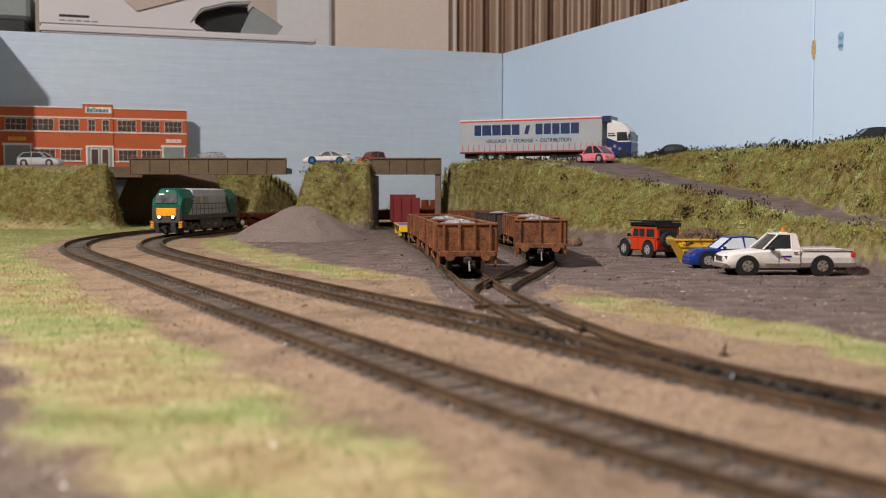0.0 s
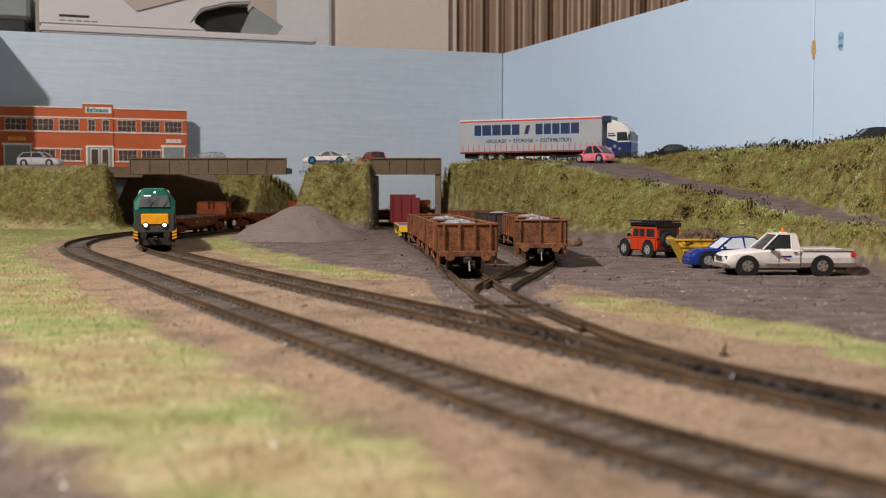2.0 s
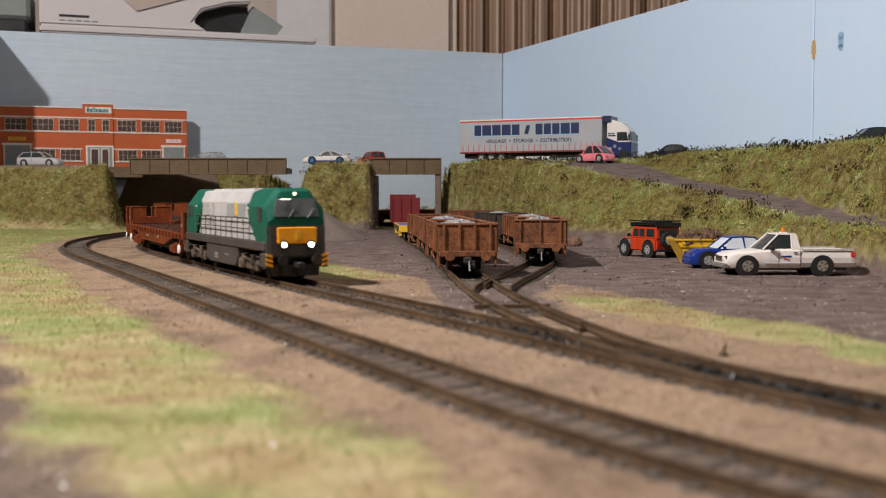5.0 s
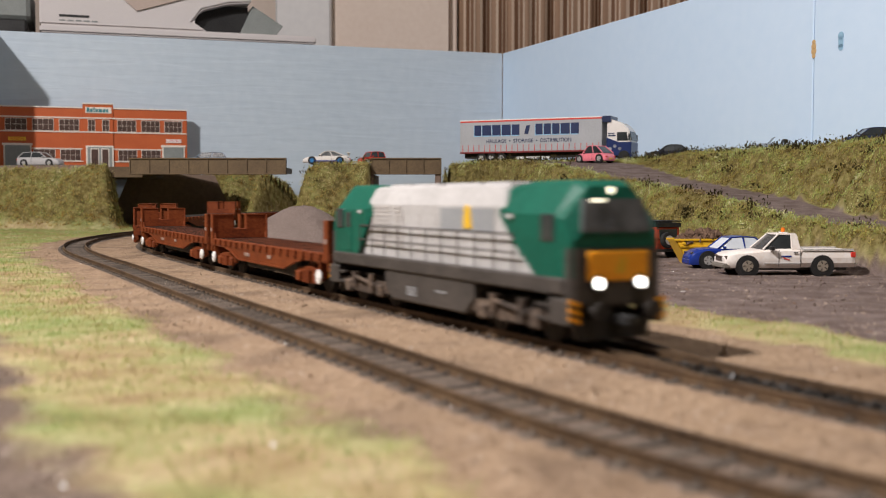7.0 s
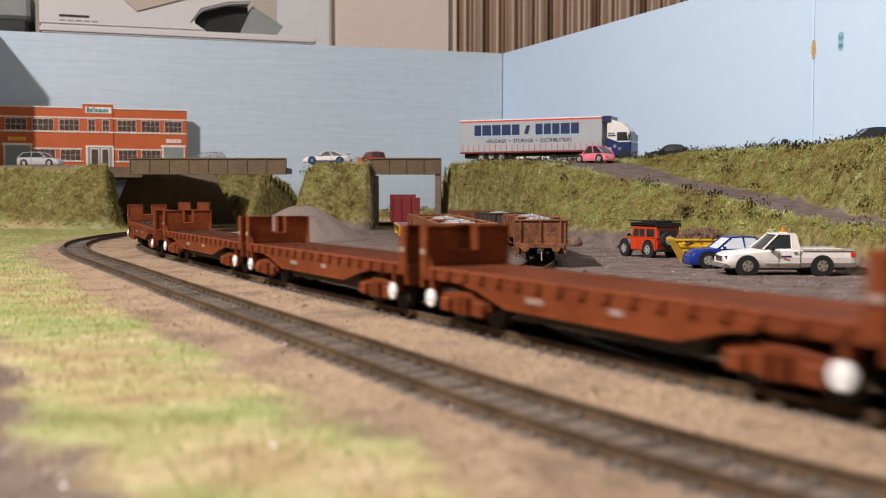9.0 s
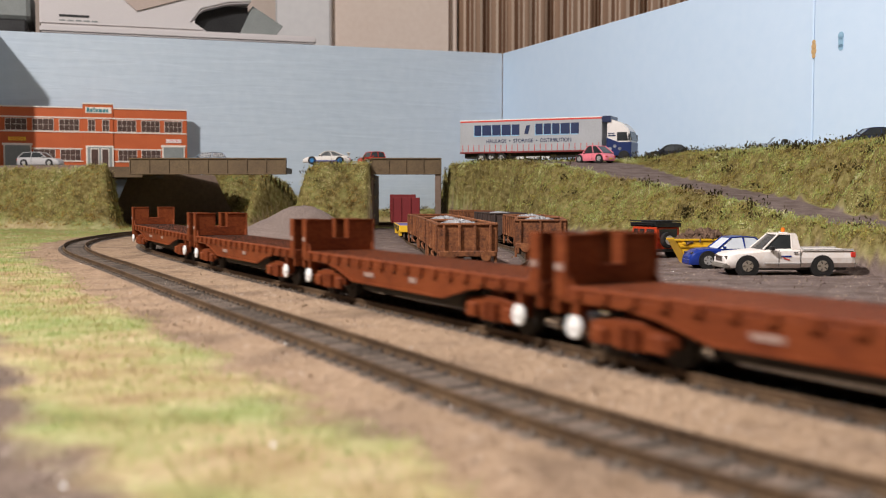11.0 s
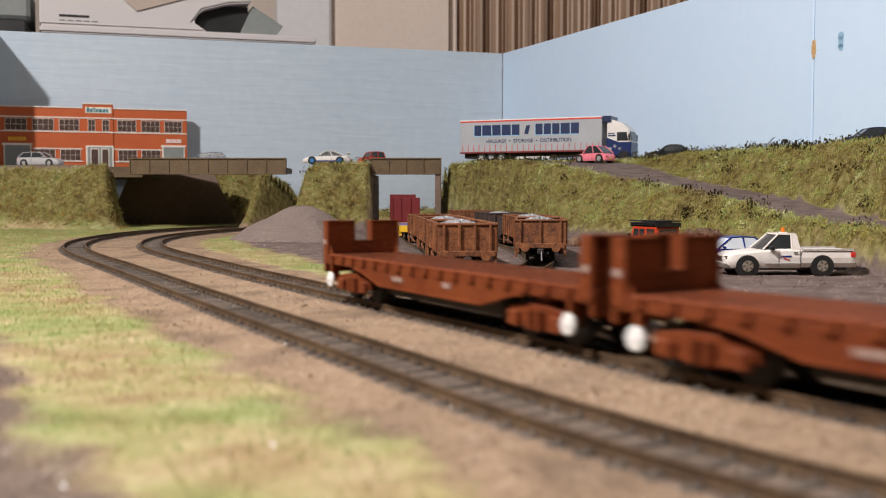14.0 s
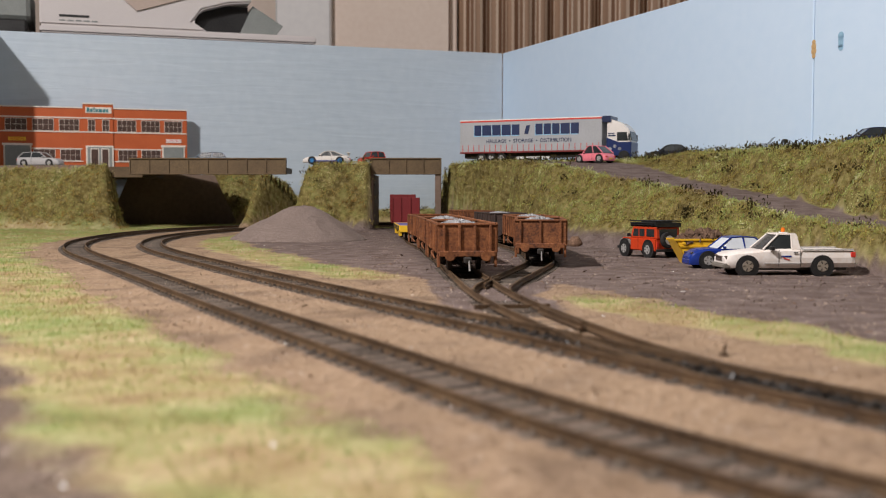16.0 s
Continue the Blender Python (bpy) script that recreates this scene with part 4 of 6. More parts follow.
            shrink(c)
    shrink(t)
    SPUN[:] = [(o, x * LOCO_K, r * LOCO_K) for o, x, r in SPUN]
    return t


loco = locomotive()


def bulkhead_wagon():
    t = thing("bulkhead_flat_wagon", Matrix(), "empty red-brown bulkhead flat wagon with white brake handwheels", "wagon", "rake of flat wagons")
    h, W = 0.1010, 0.0165
    part("deck", box(-h, h, -W, W, 0.0166, 0.0184, 0.0004), M_RED_WAGON, t)
    for k in range(24):
        x = -h + 0.010 + (2 * h - 0.02) * k / 23
        part("deck_plank_joint", box(x - 0.0002, x + 0.0002, -W + 0.001, W - 0.001, 0.0184, 0.0186), M_UNDER, t)
    for s in (-1, 1):
        sole = part("sole_bar", prism([(-h, 0.0140), (-0.066, 0.0138), (-0.058, 0.0128), (-0.040, 0.0088), (0.040, 0.0088), (0.058, 0.0128), (0.066, 0.0138), (h, 0.0140), (h, 0.0168), (-h, 0.0168)],
                                      s * (W - 0.0012), s * W, 0.0003), M_RED_WAGON, t)
        part("lower_flange", prism([(-0.066, 0.0136), (-0.058, 0.0126), (-0.040, 0.0084), (0.040, 0.0084), (0.058, 0.0126), (0.066, 0.0136), (0.066, 0.0142), (0.058, 0.0132), (0.040, 0.0092), (-0.040, 0.0092), (-0.058, 0.0132), (-0.066, 0.0142)],
                                   s * (W - 0.0004), s * (W + 0.0008)), M_RED_WAGON, sole)
        for k in range(17):
            x = -0.090 + 0.180 * k / 16
            part("stake_pocket", box(x - 0.0016, x + 0.0016, s * W, s * (W + 0.0012), 0.0150, 0.0182, 0.0003), M_RED_WAGON, sole)
        for x, w, z in ((-0.024, 0.0045, 0.0122), (0.016, 0.0030, 0.0128)):
            part("data_panel", box(x - w, x + w, s * W, s * (W + 0.0003), z - 0.0009, z + 0.0009), M_PANEL, sole, "worn pale data panel, lettering unreadable")
    # bulkheads, each two uprights either side of a notch
    for e in (-1, 1):
        b = prism([(-W, 0.0184), (W, 0.0184), (W, 0.0322), (0.0037, 0.0322), (0.0037, 0.0240), (-0.0037, 0.0240), (-0.0037, 0.0322), (-W, 0.0322)], e * (h - 0.0052), e * (h - 0.0012), axis="X", bevel=0.0003)
        bh = part("bulkhead", b, M_RED_WAGON, t)
        for y in (-0.0160, -0.0102, -0.0044, 0.0044, 0.0102, 0.0160):
            part("rib", box(e * (h - 0.0012), e * (h - 0.0002), y - 0.0005, y + 0.0005, 0.0184, 0.0319), M_RED_WAGON, bh)
        for s in (-1, 1):
            part("top_cap", box(e * (h - 0.0056), e * h, s * 0.0037, s * (W + 0.0003), 0.0320, 0.0326), M_RED_WAGON, bh)
            part("corner_post", box(e * (h - 0.0058), e * (h - 0.0006), s * (W - 0.0006), s * (W + 0.0004), 0.0150, 0.0322, 0.0002), M_RED_WAGON, bh)
            part("label_plate", box(e * (h - 0.0046), e * (h - 0.0014), s * (W + 0.0003), s * (W + 0.0006), 0.0225, 0.0245), M_PANEL, bh)
            part("gusset", prism([(e * (h - 0.0050), 0.0184), (e * (h - 0.0078), 0.0184), (e * (h - 0.0050), 0.0225)], s * (W - 0.0014), s * (W - 0.0006)), M_RED_WAGON, bh)
        part("headstock", box(e * h, e * (h - 0.002), -W, W, 0.0105, 0.0170, 0.0003), M_RED_WAGON, t)
        for s in (-1, 1):
            bf = part("buffer", cyl((e * h, s * 0.0090, 0.0130), (e * (h + 0.0050), s * 0.0090, 0.0130), 0.0011, 10), M_UNDER, t)
            part("buffer_head", cyl((e * (h + 0.0044), s * 0.0090, 0.0130), (e * (h + 0.0052), s * 0.0090, 0.0130), 0.0026, 16), M_UNDER, bf)
            # brake handwheel at the corner
            hw = part("handwheel", cyl((e * 0.0905, s * (W + 0.0004), 0.0078), (e * 0.0905, s * (W + 0.0014), 0.0078), 0.0032, 24, bevel=0.0003), M_WHITE, t, "white brake handwheel")
            part("hub", cyl((e * 0.0905, s * (W + 0.0012), 0.0078), (e * 0.0905, s * (W + 0.0019), 0.0078), 0.0009, 10), M_WHITE, hw)
            part("bracket", box(e * 0.0895, e * 0.0915, s * (W - 0.003), s * (W + 0.0006), 0.0070, 0.0145), M_RED_WAGON, t)
        part("coupling", box(e * (h - 0.004), e * (h + 0.0052), -0.0018, 0.0018, 0.0065, 0.0090), M_BLACK, t)
    # bogies
    for e in (-1, 1):
        c = e * 0.0705
        bo = part("bogie", box(c - 0.004, c + 0.004, -0.0130, 0.0130, 0.0075, 0.0140, 0.0005), M_RED_WAGON, t)
        for s in (-1, 1):
            part("side_frame", prism([(c - 0.0165, 0.0060), (c - 0.0110, 0.0048), (c - 0.0050, 0.0036), (c + 0.0050, 0.0036), (c + 0.0110, 0.0048), (c + 0.0165, 0.0060), (c + 0.0165, 0.0098), (c + 0.0060, 0.0112), (c - 0.0060, 0.0112), (c - 0.0165, 0.0098)],
                                     s * 0.0128, s * 0.0148, 0.0003), M_RED_WAGON, bo)
            for dx in (-0.0118, 0.0118):
                part("axle_box", box(c + dx - 0.0030, c + dx + 0.0030, s * 0.0145, s * 0.0166, 0.0040, 0.0088, 0.0006), M_RED_WAGON, bo)
            for dx in (-0.0024, 0.0024):
                part("spring", cyl((c + dx, s * 0.0156, 0.0040), (c + dx, s * 0.0156, 0.0095), 0.0016, 10), M_RED_WAGON, bo)
        for dx in (-0.0118, 0.0118):
            wheelset(t, c + dx, 0.0062)
    part("brake_gear", box(-0.044, 0.044, -0.011, 0.011, 0.0046, 0.0150, 0.001), M_UNDER, t)
    part("air_tank", cyl((-0.014, 0.0085, 0.0105), (0.014, 0.0085, 0.0105), 0.0030, 14, bevel=0.0006), M_UNDER, t)
    return t


def rake():
    first = bulkhead_wagon()
    spun = list(SPUN)
    made = [first]
    for _ in range(4):
        w = copy_thing(first, Matrix())
        for o in w.children:
            if o.name.startswith("wheelset"):
                SPUN.append((o, o.location.x, 0.0062))
        made.append(w)
    return made


wagons = rake()

# ---------------------------------------------------------------- wagons standing in the sidings


def stones(bm, x0, x1, y0, y1, z, hump, n, size):
    for _ in range(n):
        u, v = random.uniform(-1, 1), random.uniform(-1, 1)
        x, y = (x0 + x1) / 2 + u * (x1 - x0) / 2, (y0 + y1) / 2 + v * (y1 - y0) / 2
        r = size * random.uniform(0.6, 1.3)
        zz = z + hump * max(0, 1 - (u * u + v * v) * 0.8) + random.uniform(-0.3, 0.3) * r
        m = Matrix.Translation((x, y, zz)) @ Euler([random.uniform(0, 6) for _ in range(3)]).to_matrix().to_4x4() @ Matrix.Diagonal((r, r * random.uniform(0.6, 1), r * random.uniform(0.6, 1), 1))
        c = [bm.verts.new(m @ Vector(p)) for p in ((1, 0, 0), (-1, 0, 0), (0, 1, 0), (0, -1, 0), (0, 0, 1), (0, 0, -1))]
        for a, b, d in ((0, 2, 4), (2, 1, 4), (1, 3, 4), (3, 0, 4), (2, 0, 5), (1, 2, 5), (3, 1, 5), (0, 3, 5)):
            bm.faces.new((c[a], c[b], c[d]))


def mineral_wagon(m, label, body_mat, loaded=True, L=0.104, posts=4):
    t = thing("mineral_wagon", m, label, "wagon", "wagons in the sidings")
    h, W, z0, z1 = L / 2, 0.0167, 0.0112, 0.0276
    b = bmesh.new()
    for s in (-1, 1):
        box(-h, h, s * W, s * (W - 0.0009), z0, z1, 0, b)
        box(s * h, s * (h - 0.0009), -W + 0.0009, W - 0.0009, z0, z1, 0, b)
    box(-h, h, -W + 0.001, W - 0.001, z0 - 0.0006, z0 + 0.0006, 0, b)
    body = part("body", b, body_mat, t)
    for s in (-1, 1):
        part("top_rim", box(-h - 0.0006, h + 0.0006, s * (W - 0.0014), s * (W + 0.0007), z1 - 0.0008, z1 + 0.0006, 0.0003), body_mat, body)
        part("top_rim", box(s * (h - 0.0014), s * (h + 0.0007), -W - 0.0006, W + 0.0006, z1 - 0.0009, z1 + 0.0005, 0.0003), body_mat, body)
        for k in range(7):
            x = -h + 0.004 + (L - 0.008) * k / 6
            part("side_rib", box(x - 0.0008, x + 0.0008, s * W, s * (W + 0.0012), z0, z1 - 0.0006, 0.0002), body_mat, body)
        for k in range(posts):
            y = -W + 0.0035 + (2 * W - 0.007) * k / (posts - 1)
            part("end_rib", box(s * h, s * (h + 0.0012), y - 0.0007, y + 0.0007, z0 + 0.0008, z1 - 0.0008, 0.0002), body_mat, body)
        part("headstock", box(s * (h - 0.002), s * (h + 0.0016), -W + 0.0006, W - 0.0006, 0.0090, 0.0122, 0.0003), body_mat, t)
        for e in (-1, 1):
            bf = part("buffer", cyl((s * h, e * 0.0102, 0.0096), (s * (h + 0.0056), e * 0.0102, 0.0096), 0.0013, 12), body_mat, t)
            part("buffer_head", cyl((s * (h + 0.0048), e * 0.0102, 0.0096), (s * (h + 0.0058), e * 0.0102, 0.0096), 0.0030, 20, bevel=0.0003), body_mat, bf)
            part("w_iron", prism([(s * 0.028 - 0.006, 0.0105), (s * 0.028 + 0.006, 0.0105), (s * 0.028 + 0.0028, 0.0040), (s * 0.028 - 0.0028, 0.0040)], e * 0.0128, e * 0.0140), M_UNDER, t)
            part("axle_box", box(s * 0.028 - 0.0024, s * 0.028 + 0.0024, e * 0.0138, e * 0.0158, 0.0042, 0.0088, 0.0004), body_mat, t)
            part("corner_step", box(s * (h - 0.003), s * (h + 0.0006), e * (W - 0.0012), e * (W + 0.0004), 0.0030, 0.0118, 0.0003), body_mat, t)
        part("coupling_hook", box(s * h, s * (h + 0.0062), -0.0022, 0.0022, 0.0052, 0.0088, 0.0006), M_UNDER, t)
        part("coupling_link", cyl((s * (h + 0.0058), 0.0005, 0.0070), (s * (h + 0.0066), 0.0008, 0.0012), 0.0005, 8), M_STEEL, t)
        wb = bmesh.new()
        for e in (-1, 1):
            cyl((s * 0.028, e * 0.0074, 0.0065), (s * 0.028, e * 0.0098, 0.0065), 0.0065, 20, wb)
        part("wheelset", cyl((s * 0.028, -0.0125, 0.0065), (s * 0.028, 0.0125, 0.0065), 0.0010, 8, wb), M_UNDER, t)
    part("sole_bar", box(-h, h, -0.0125, 0.0125, 0.0085, 0.0115, 0.0003), M_UNDER, t)
    part("brake_lever", cyl((-0.020, -W + 0.0005, 0.0080), (0.016, -W + 0.0005, 0.0062), 0.0005, 6), body_mat, t)
    if loaded:
        lb = bmesh.new()
        stones(lb, -h + 0.003, h - 0.003, -W + 0.002, W - 0.002, z1 - 0.0052, 0.0058, 900, 0.0012)
        box(-h + 0.001, h - 0.001, -W + 0.001, W - 0.001, z0, z1 - 0.0050, 0, lb)
        tagged(part("stone_load", lb, M_STONE, t, "heaped pale grey stone load"), kind="stuff")
    return t


def on_way(line, s, base=0.056):
    xa, ya, _ = line.at(s - base / 2)
    xb, yb, _ = line.at(s + base / 2)
    return Matrix.Translation(((xa + xb) / 2, (ya + yb) / 2, 0)) @ Matrix.Rotation(math.atan2(ya - yb, xa - xb), 4, "Z")


def s_at_y(line, y):
    return lerp_at(y, line.y, line.s)


wag = mineral_wagon(on_way(SIDING_A, s_at_y(SIDING_A, 0.655)), "rust-brown open mineral wagon loaded with grey stone", M_RUSTY)
copy_thing(wag, on_way(SIDING_A, s_at_y(SIDING_A, 0.775)))
mineral_wagon(on_way(SIDING_A, s_at_y(SIDING_A, 0.895)), "empty rust-brown open mineral wagon", M_RUSTY, False)
mineral_wagon(on_way(SIDING_B, s_at_y(SIDING_B, 0.752)), "orange-rusty open mineral wagon loaded with stone", M_RUSTY, True, 0.098, 3)
copy_thing(wag, on_way(SIDING_B, s_at_y(SIDING_B, 0.866)))
mineral_wagon(on_way(SIDING_B, s_at_y(SIDING_B, 1.045)), "soot-black open wagon heaped with grey stone", M_RUSTY_DARK)
mineral_wagon(on_way(SIDING_B, s_at_y(SIDING_B, 1.215)), "rusty empty open wagon under the bank", M_RUSTY, False)


def flat_truck():
    t = thing("flat_truck", on_way(SIDING_A, s_at_y(SIDING_A, 1.105)), "short yellow flat truck with a purple deck", "wagon", "wagons in the sidings")
    part("deck", box(-0.062, 0.062, -0.0150, 0.0150, 0.0135, 0.0150, 0.0003), P_PURPLE, t)
    for s in (-1, 1):
        part("side_beam", box(-0.062, 0.062, s * 0.0150, s * 0.0165, 0.0100, 0.0152, 0.0003), M_YELLOW, t)
        for k in range(8):
            x = -0.054 + k * 0.0155
            part("hazard_stripe", box(x - 0.003, x + 0.003, s * 0.0165, s * 0.0168, 0.0104, 0.0148), M_BLACK, t)
        part("end_beam", box(s * 0.062, s * 0.0640, -0.0160, 0.0160, 0.0085, 0.0152, 0.0003), M_YELLOW, t)
        for e in (-1, 1):
            part("axle_box", box(s * 0.040 - 0.003, s * 0.040 + 0.003, e * 0.0125, e * 0.0160, 0.0040, 0.0100, 0.0004), M_YELLOW, t)
        wb = bmesh.new()
        for e in (-1, 1):
            cyl((s * 0.040, e * 0.0074, 0.0060), (s * 0.040, e * 0.0098, 0.0060), 0.0060, 18, wb)
        part("wheelset", wb, M_UNDER, t)
    return t


flat_truck()


def plank_van():
    t = thing("high_sided_wagon", on_way(SIDING_A, s_at_y(SIDING_A, 1.295)), "dark wine-red high-sided wagon under the bridge", "wagon", "wagons in the sidings")
    for e, top in ((-1, 0.0465), (1, 0.0425)):
        b = box(e * 0.058, e * 0.060, -0.0165, 0.0165, 0.0150, top, 0.0003)
        bh = part("end_wall", b, P_WINE, t)
        for y in (-0.0155, -0.0055, 0.0055, 0.0155):
            part("rib", box(e * 0.0575, e * 0.0612, y - 0.0006, y + 0.0006, 0.0150, top, 0.0002), P_WINE, bh)
    part("floor", box(-0.060, 0.060, -0.0165, 0.0165, 0.0130, 0.0150, 0.0003), P_WINE, t)
    for s in (-1, 1):
        part("side_wall", box(-0.0575, 0.0575, s * 0.0155, s * 0.0165, 0.0150, 0.0260, 0.0002), P_WINE, t)
        wb = bmesh.new()
        for e in (-1, 1):
            cyl((s * 0.038, e * 0.0074, 0.0060), (s * 0.038, e * 0.0098, 0.0060), 0.0060, 18, wb)
        part("wheelset", wb, M_UNDER, t)
    part("sole_bar", box(-0.058, 0.058, -0.0125, 0.0125, 0.0080, 0.0130, 0.0003), M_UNDER, t)
    return t


plank_van()

# ---------------------------------------------------------------- road vehicles (nose towards +x)


def wheel(t, x, y, r, w, rim=None, spokes=5):
    s = 1 if y > 0 else -1
    wh = part("wheel", cyl((x, y - s * w, r), (x, y, r), r, 24, bevel=r * 0.12), M_TYRE, t)
    part("rim", cyl((x, y - s * w * 0.5, r), (x, y + s * 0.00025, r), r * 0.62, 20, bevel=r * 0.05), rim or M_STEEL, wh)
    for k in range(spokes):
        a = 2 * math.pi * k / spokes
        b = box(r * 0.24, r * 0.52, -r * 0.045, r * 0.045, -0.0002, 0.0002)
        part("spoke", b, M_UNDER, wh, at=Matrix.Translation((x, y + s * 0.0003, r)) @ Matrix.Rotation(math.pi / 2, 4, "X") @ Matrix.Rotation(a, 4, "Z"))
    return wh


def shell(outline, W, sill, nose_tuck=0.0012):
    """A car's lower body: the outline gives (x, top level, half width), skinned with rounded flanks."""
    secs = []
    for x, z, w in outline:
        lo = sill
        secs.append([(x, -w * 0.90, lo), (x, -w * 0.985, lo + (z - lo) * 0.25), (x, -w, lo + (z - lo) * 0.55), (x, -w * 0.955, lo + (z - lo) * 0.88), (x, -w * 0.84, z),
                     (x, w * 0.84, z), (x, w * 0.955, lo + (z - lo) * 0.88), (x, w, lo + (z - lo) * 0.55), (x, w * 0.985, lo + (z - lo) * 0.25), (x, w * 0.90, lo)])
    return loft(secs)


def car(name, m, label, colour, L, W, H, hood, boot, cab, wheel_x, r, group="", rim=None, spoiler=False, open_top=False, category="car", sill=0.0022, round_back=False, glass_mat=None):
    """hood, boot: levels of the bonnet and tail; cab: x of screen foot, roof front, roof back, back-screen foot."""
    t = thing(name, m, label, category, group)
    h, w = L / 2, W / 2
    belt = max(hood, boot)
    tail = boot * (0.80 if round_back else 0.96)
    o = [(-h, tail * 0.62, w * 0.74), (-h + 0.0012, tail * 0.93, w * 0.88), (-h + 0.005, boot, w * 0.97), (cab[3], boot * 1.01, w), ((cab[2] + cab[3]) / 2, belt, w), (cab[1], belt, w), (cab[0], hood * 1.02, w), ((cab[0] + h) / 2, hood * 0.985, w * 0.985),
         (h - 0.005, hood * 0.90, w * 0.93), (h - 0.0015, hood * 0.76, w * 0.82), (h, hood * 0.56, w * 0.70)]
    body = part("body", shell(o, W, sill), colour, t, soft=True)
    g = glass_mat or M_GLASS_DARK
    wt = w * 0.74
    zb = belt * 0.985
    if not open_top:
        gb = loft([[(cab[3], -w * 0.84, zb), (cab[2], -wt, H - 0.0006), (cab[2], wt, H - 0.0006), (cab[3], w * 0.84, zb)],
                   [(cab[3] + 0.002, -w * 0.90, zb), (cab[2] + 0.001, -wt, H - 0.0006), (cab[2] + 0.001, wt, H - 0.0006), (cab[3] + 0.002, w * 0.90, zb)],
                   [(cab[0] - 0.003, -w * 0.90, zb), (cab[1] - 0.001, -wt, H - 0.0006), (cab[1] - 0.001, wt, H - 0.0006), (cab[0] - 0.003, w * 0.90, zb)],
                   [(cab[0], -w * 0.82, zb), (cab[1], -wt * 0.95, H - 0.0006), (cab[1], wt * 0.95, H - 0.0006), (cab[0], w * 0.82, zb)]])
        part("glasshouse", gb, g, t, "dark tinted glasshouse")
        part("roof", prism([(cab[2] - 0.0004, H - 0.0009), ((cab[1] + cab[2]) / 2, H - 0.0002), (cab[1] + 0.0006, H - 0.0010), (cab[1], H - 0.0002), ((cab[1] * 2 + cab[2]) / 3, H + 0.0004), ((cab[1] + 2 * cab[2]) / 3, H + 0.0004), (cab[2], H - 0.0001)][::1], -wt - 0.0002, wt + 0.0002, 0.0002), colour, t)
        for s in (-1, 1):
            for (xa, xb) in ((cab[0], cab[1]), (cab[3], cab[2]), ((cab[0] + cab[3]) / 2 - 0.001, (cab[1] + cab[2]) / 2)):
                part("pillar", cyl((xa, s * w * 0.875, zb), (xb, s * (wt + 0.0001), H - 0.0005), 0.00055, 6), colour, t)
    else:
        ws = loft([[(cab[0], -w * 0.82, zb), (cab[0], w * 0.82, zb), (cab[0] + 0.0004, w * 0.82, zb), (cab[0] + 0.0004, -w * 0.82, zb)],
                   [(cab[1], -wt, H), (cab[1], wt, H), (cab[1] + 0.0004, wt, H), (cab[1] + 0.0004, -wt, H)]])
        part("windscreen", ws, g, t)
        part("screen_frame", cyl((cab[1], -wt, H), (cab[1], wt, H), 0.0005, 6), M_CHROME, t)
        for s in (-1, 1):
            part("seat", box(cab[2] - 0.003, cab[2] + 0.002, s * w * 0.45 - 0.003, s * w * 0.45 + 0.003, belt - 0.002, belt + 0.0042, 0.001), M_BLACK, t)
    for s in (-1, 1):
        part("headlamp", box(h - 0.0040, h - 0.0011, s * w * 0.58 - 0.0016, s * w * 0.58 + 0.0016, hood * 0.66, hood * 0.82, 0.0003), M_CHROME, t)
        part("tail_lamp", box(-h - 0.0001, -h + 0.0030, s * w * 0.66 - 0.0014, s * w * 0.66 + 0.0014, tail * 0.66, tail * 0.86, 0.0003), M_SIGNRED, t)
        part("mirror", box(cab[0] - 0.0045, cab[0] - 0.0028, s * w * 0.93, s * (w + 0.0018), belt, belt + 0.0014, 0.0003), colour, t)
        part("door_seam", box((cab[0] + cab[3]) / 2 - 0.0001, (cab[0] + cab[3]) / 2 + 0.0001, s * w * 0.985, s * (w + 0.00012), sill + 0.0015, belt * 0.92), M_BLACK, t)
        for x in wheel_x:
            part("wheel_arch", cyl((x, s * (w - 0.0030), r), (x, s * (w + 0.0001), r), r * 1.16, 22), M_BLACK, t)
            wheel(t, x, s * (w + 0.0003), r, 0.0032, rim)
    part("number_plate", box(-h - 0.0002, -h + 0.002, -0.003, 0.003, tail * 0.45, tail * 0.58), M_YELLOW, t)
    part("bumper", box(h - 0.0022, h + 0.0004, -w * 0.70, w * 0.70, sill + 0.0003, hood * 0.46, 0.0005), colour, t)
    if spoiler:
        part("spoiler", box(-h + 0.0002, -h + 0.0050, -w * 0.85, w * 0.85, boot + 0.0034, boot + 0.0042, 0.0002), colour, t)
        for s in (-1, 1):
            part("spoiler_post", box(-h + 0.0015, -h + 0.0032, s * w * 0.5 - 0.0003, s * w * 0.5 + 0.0003, boot - 0.001, boot + 0.0036), colour, t)
    return t


def stand(x, y, rz, z=None):
    return pose(x, y, level_at(x, y) if z is None else z, 0, 0, rz)


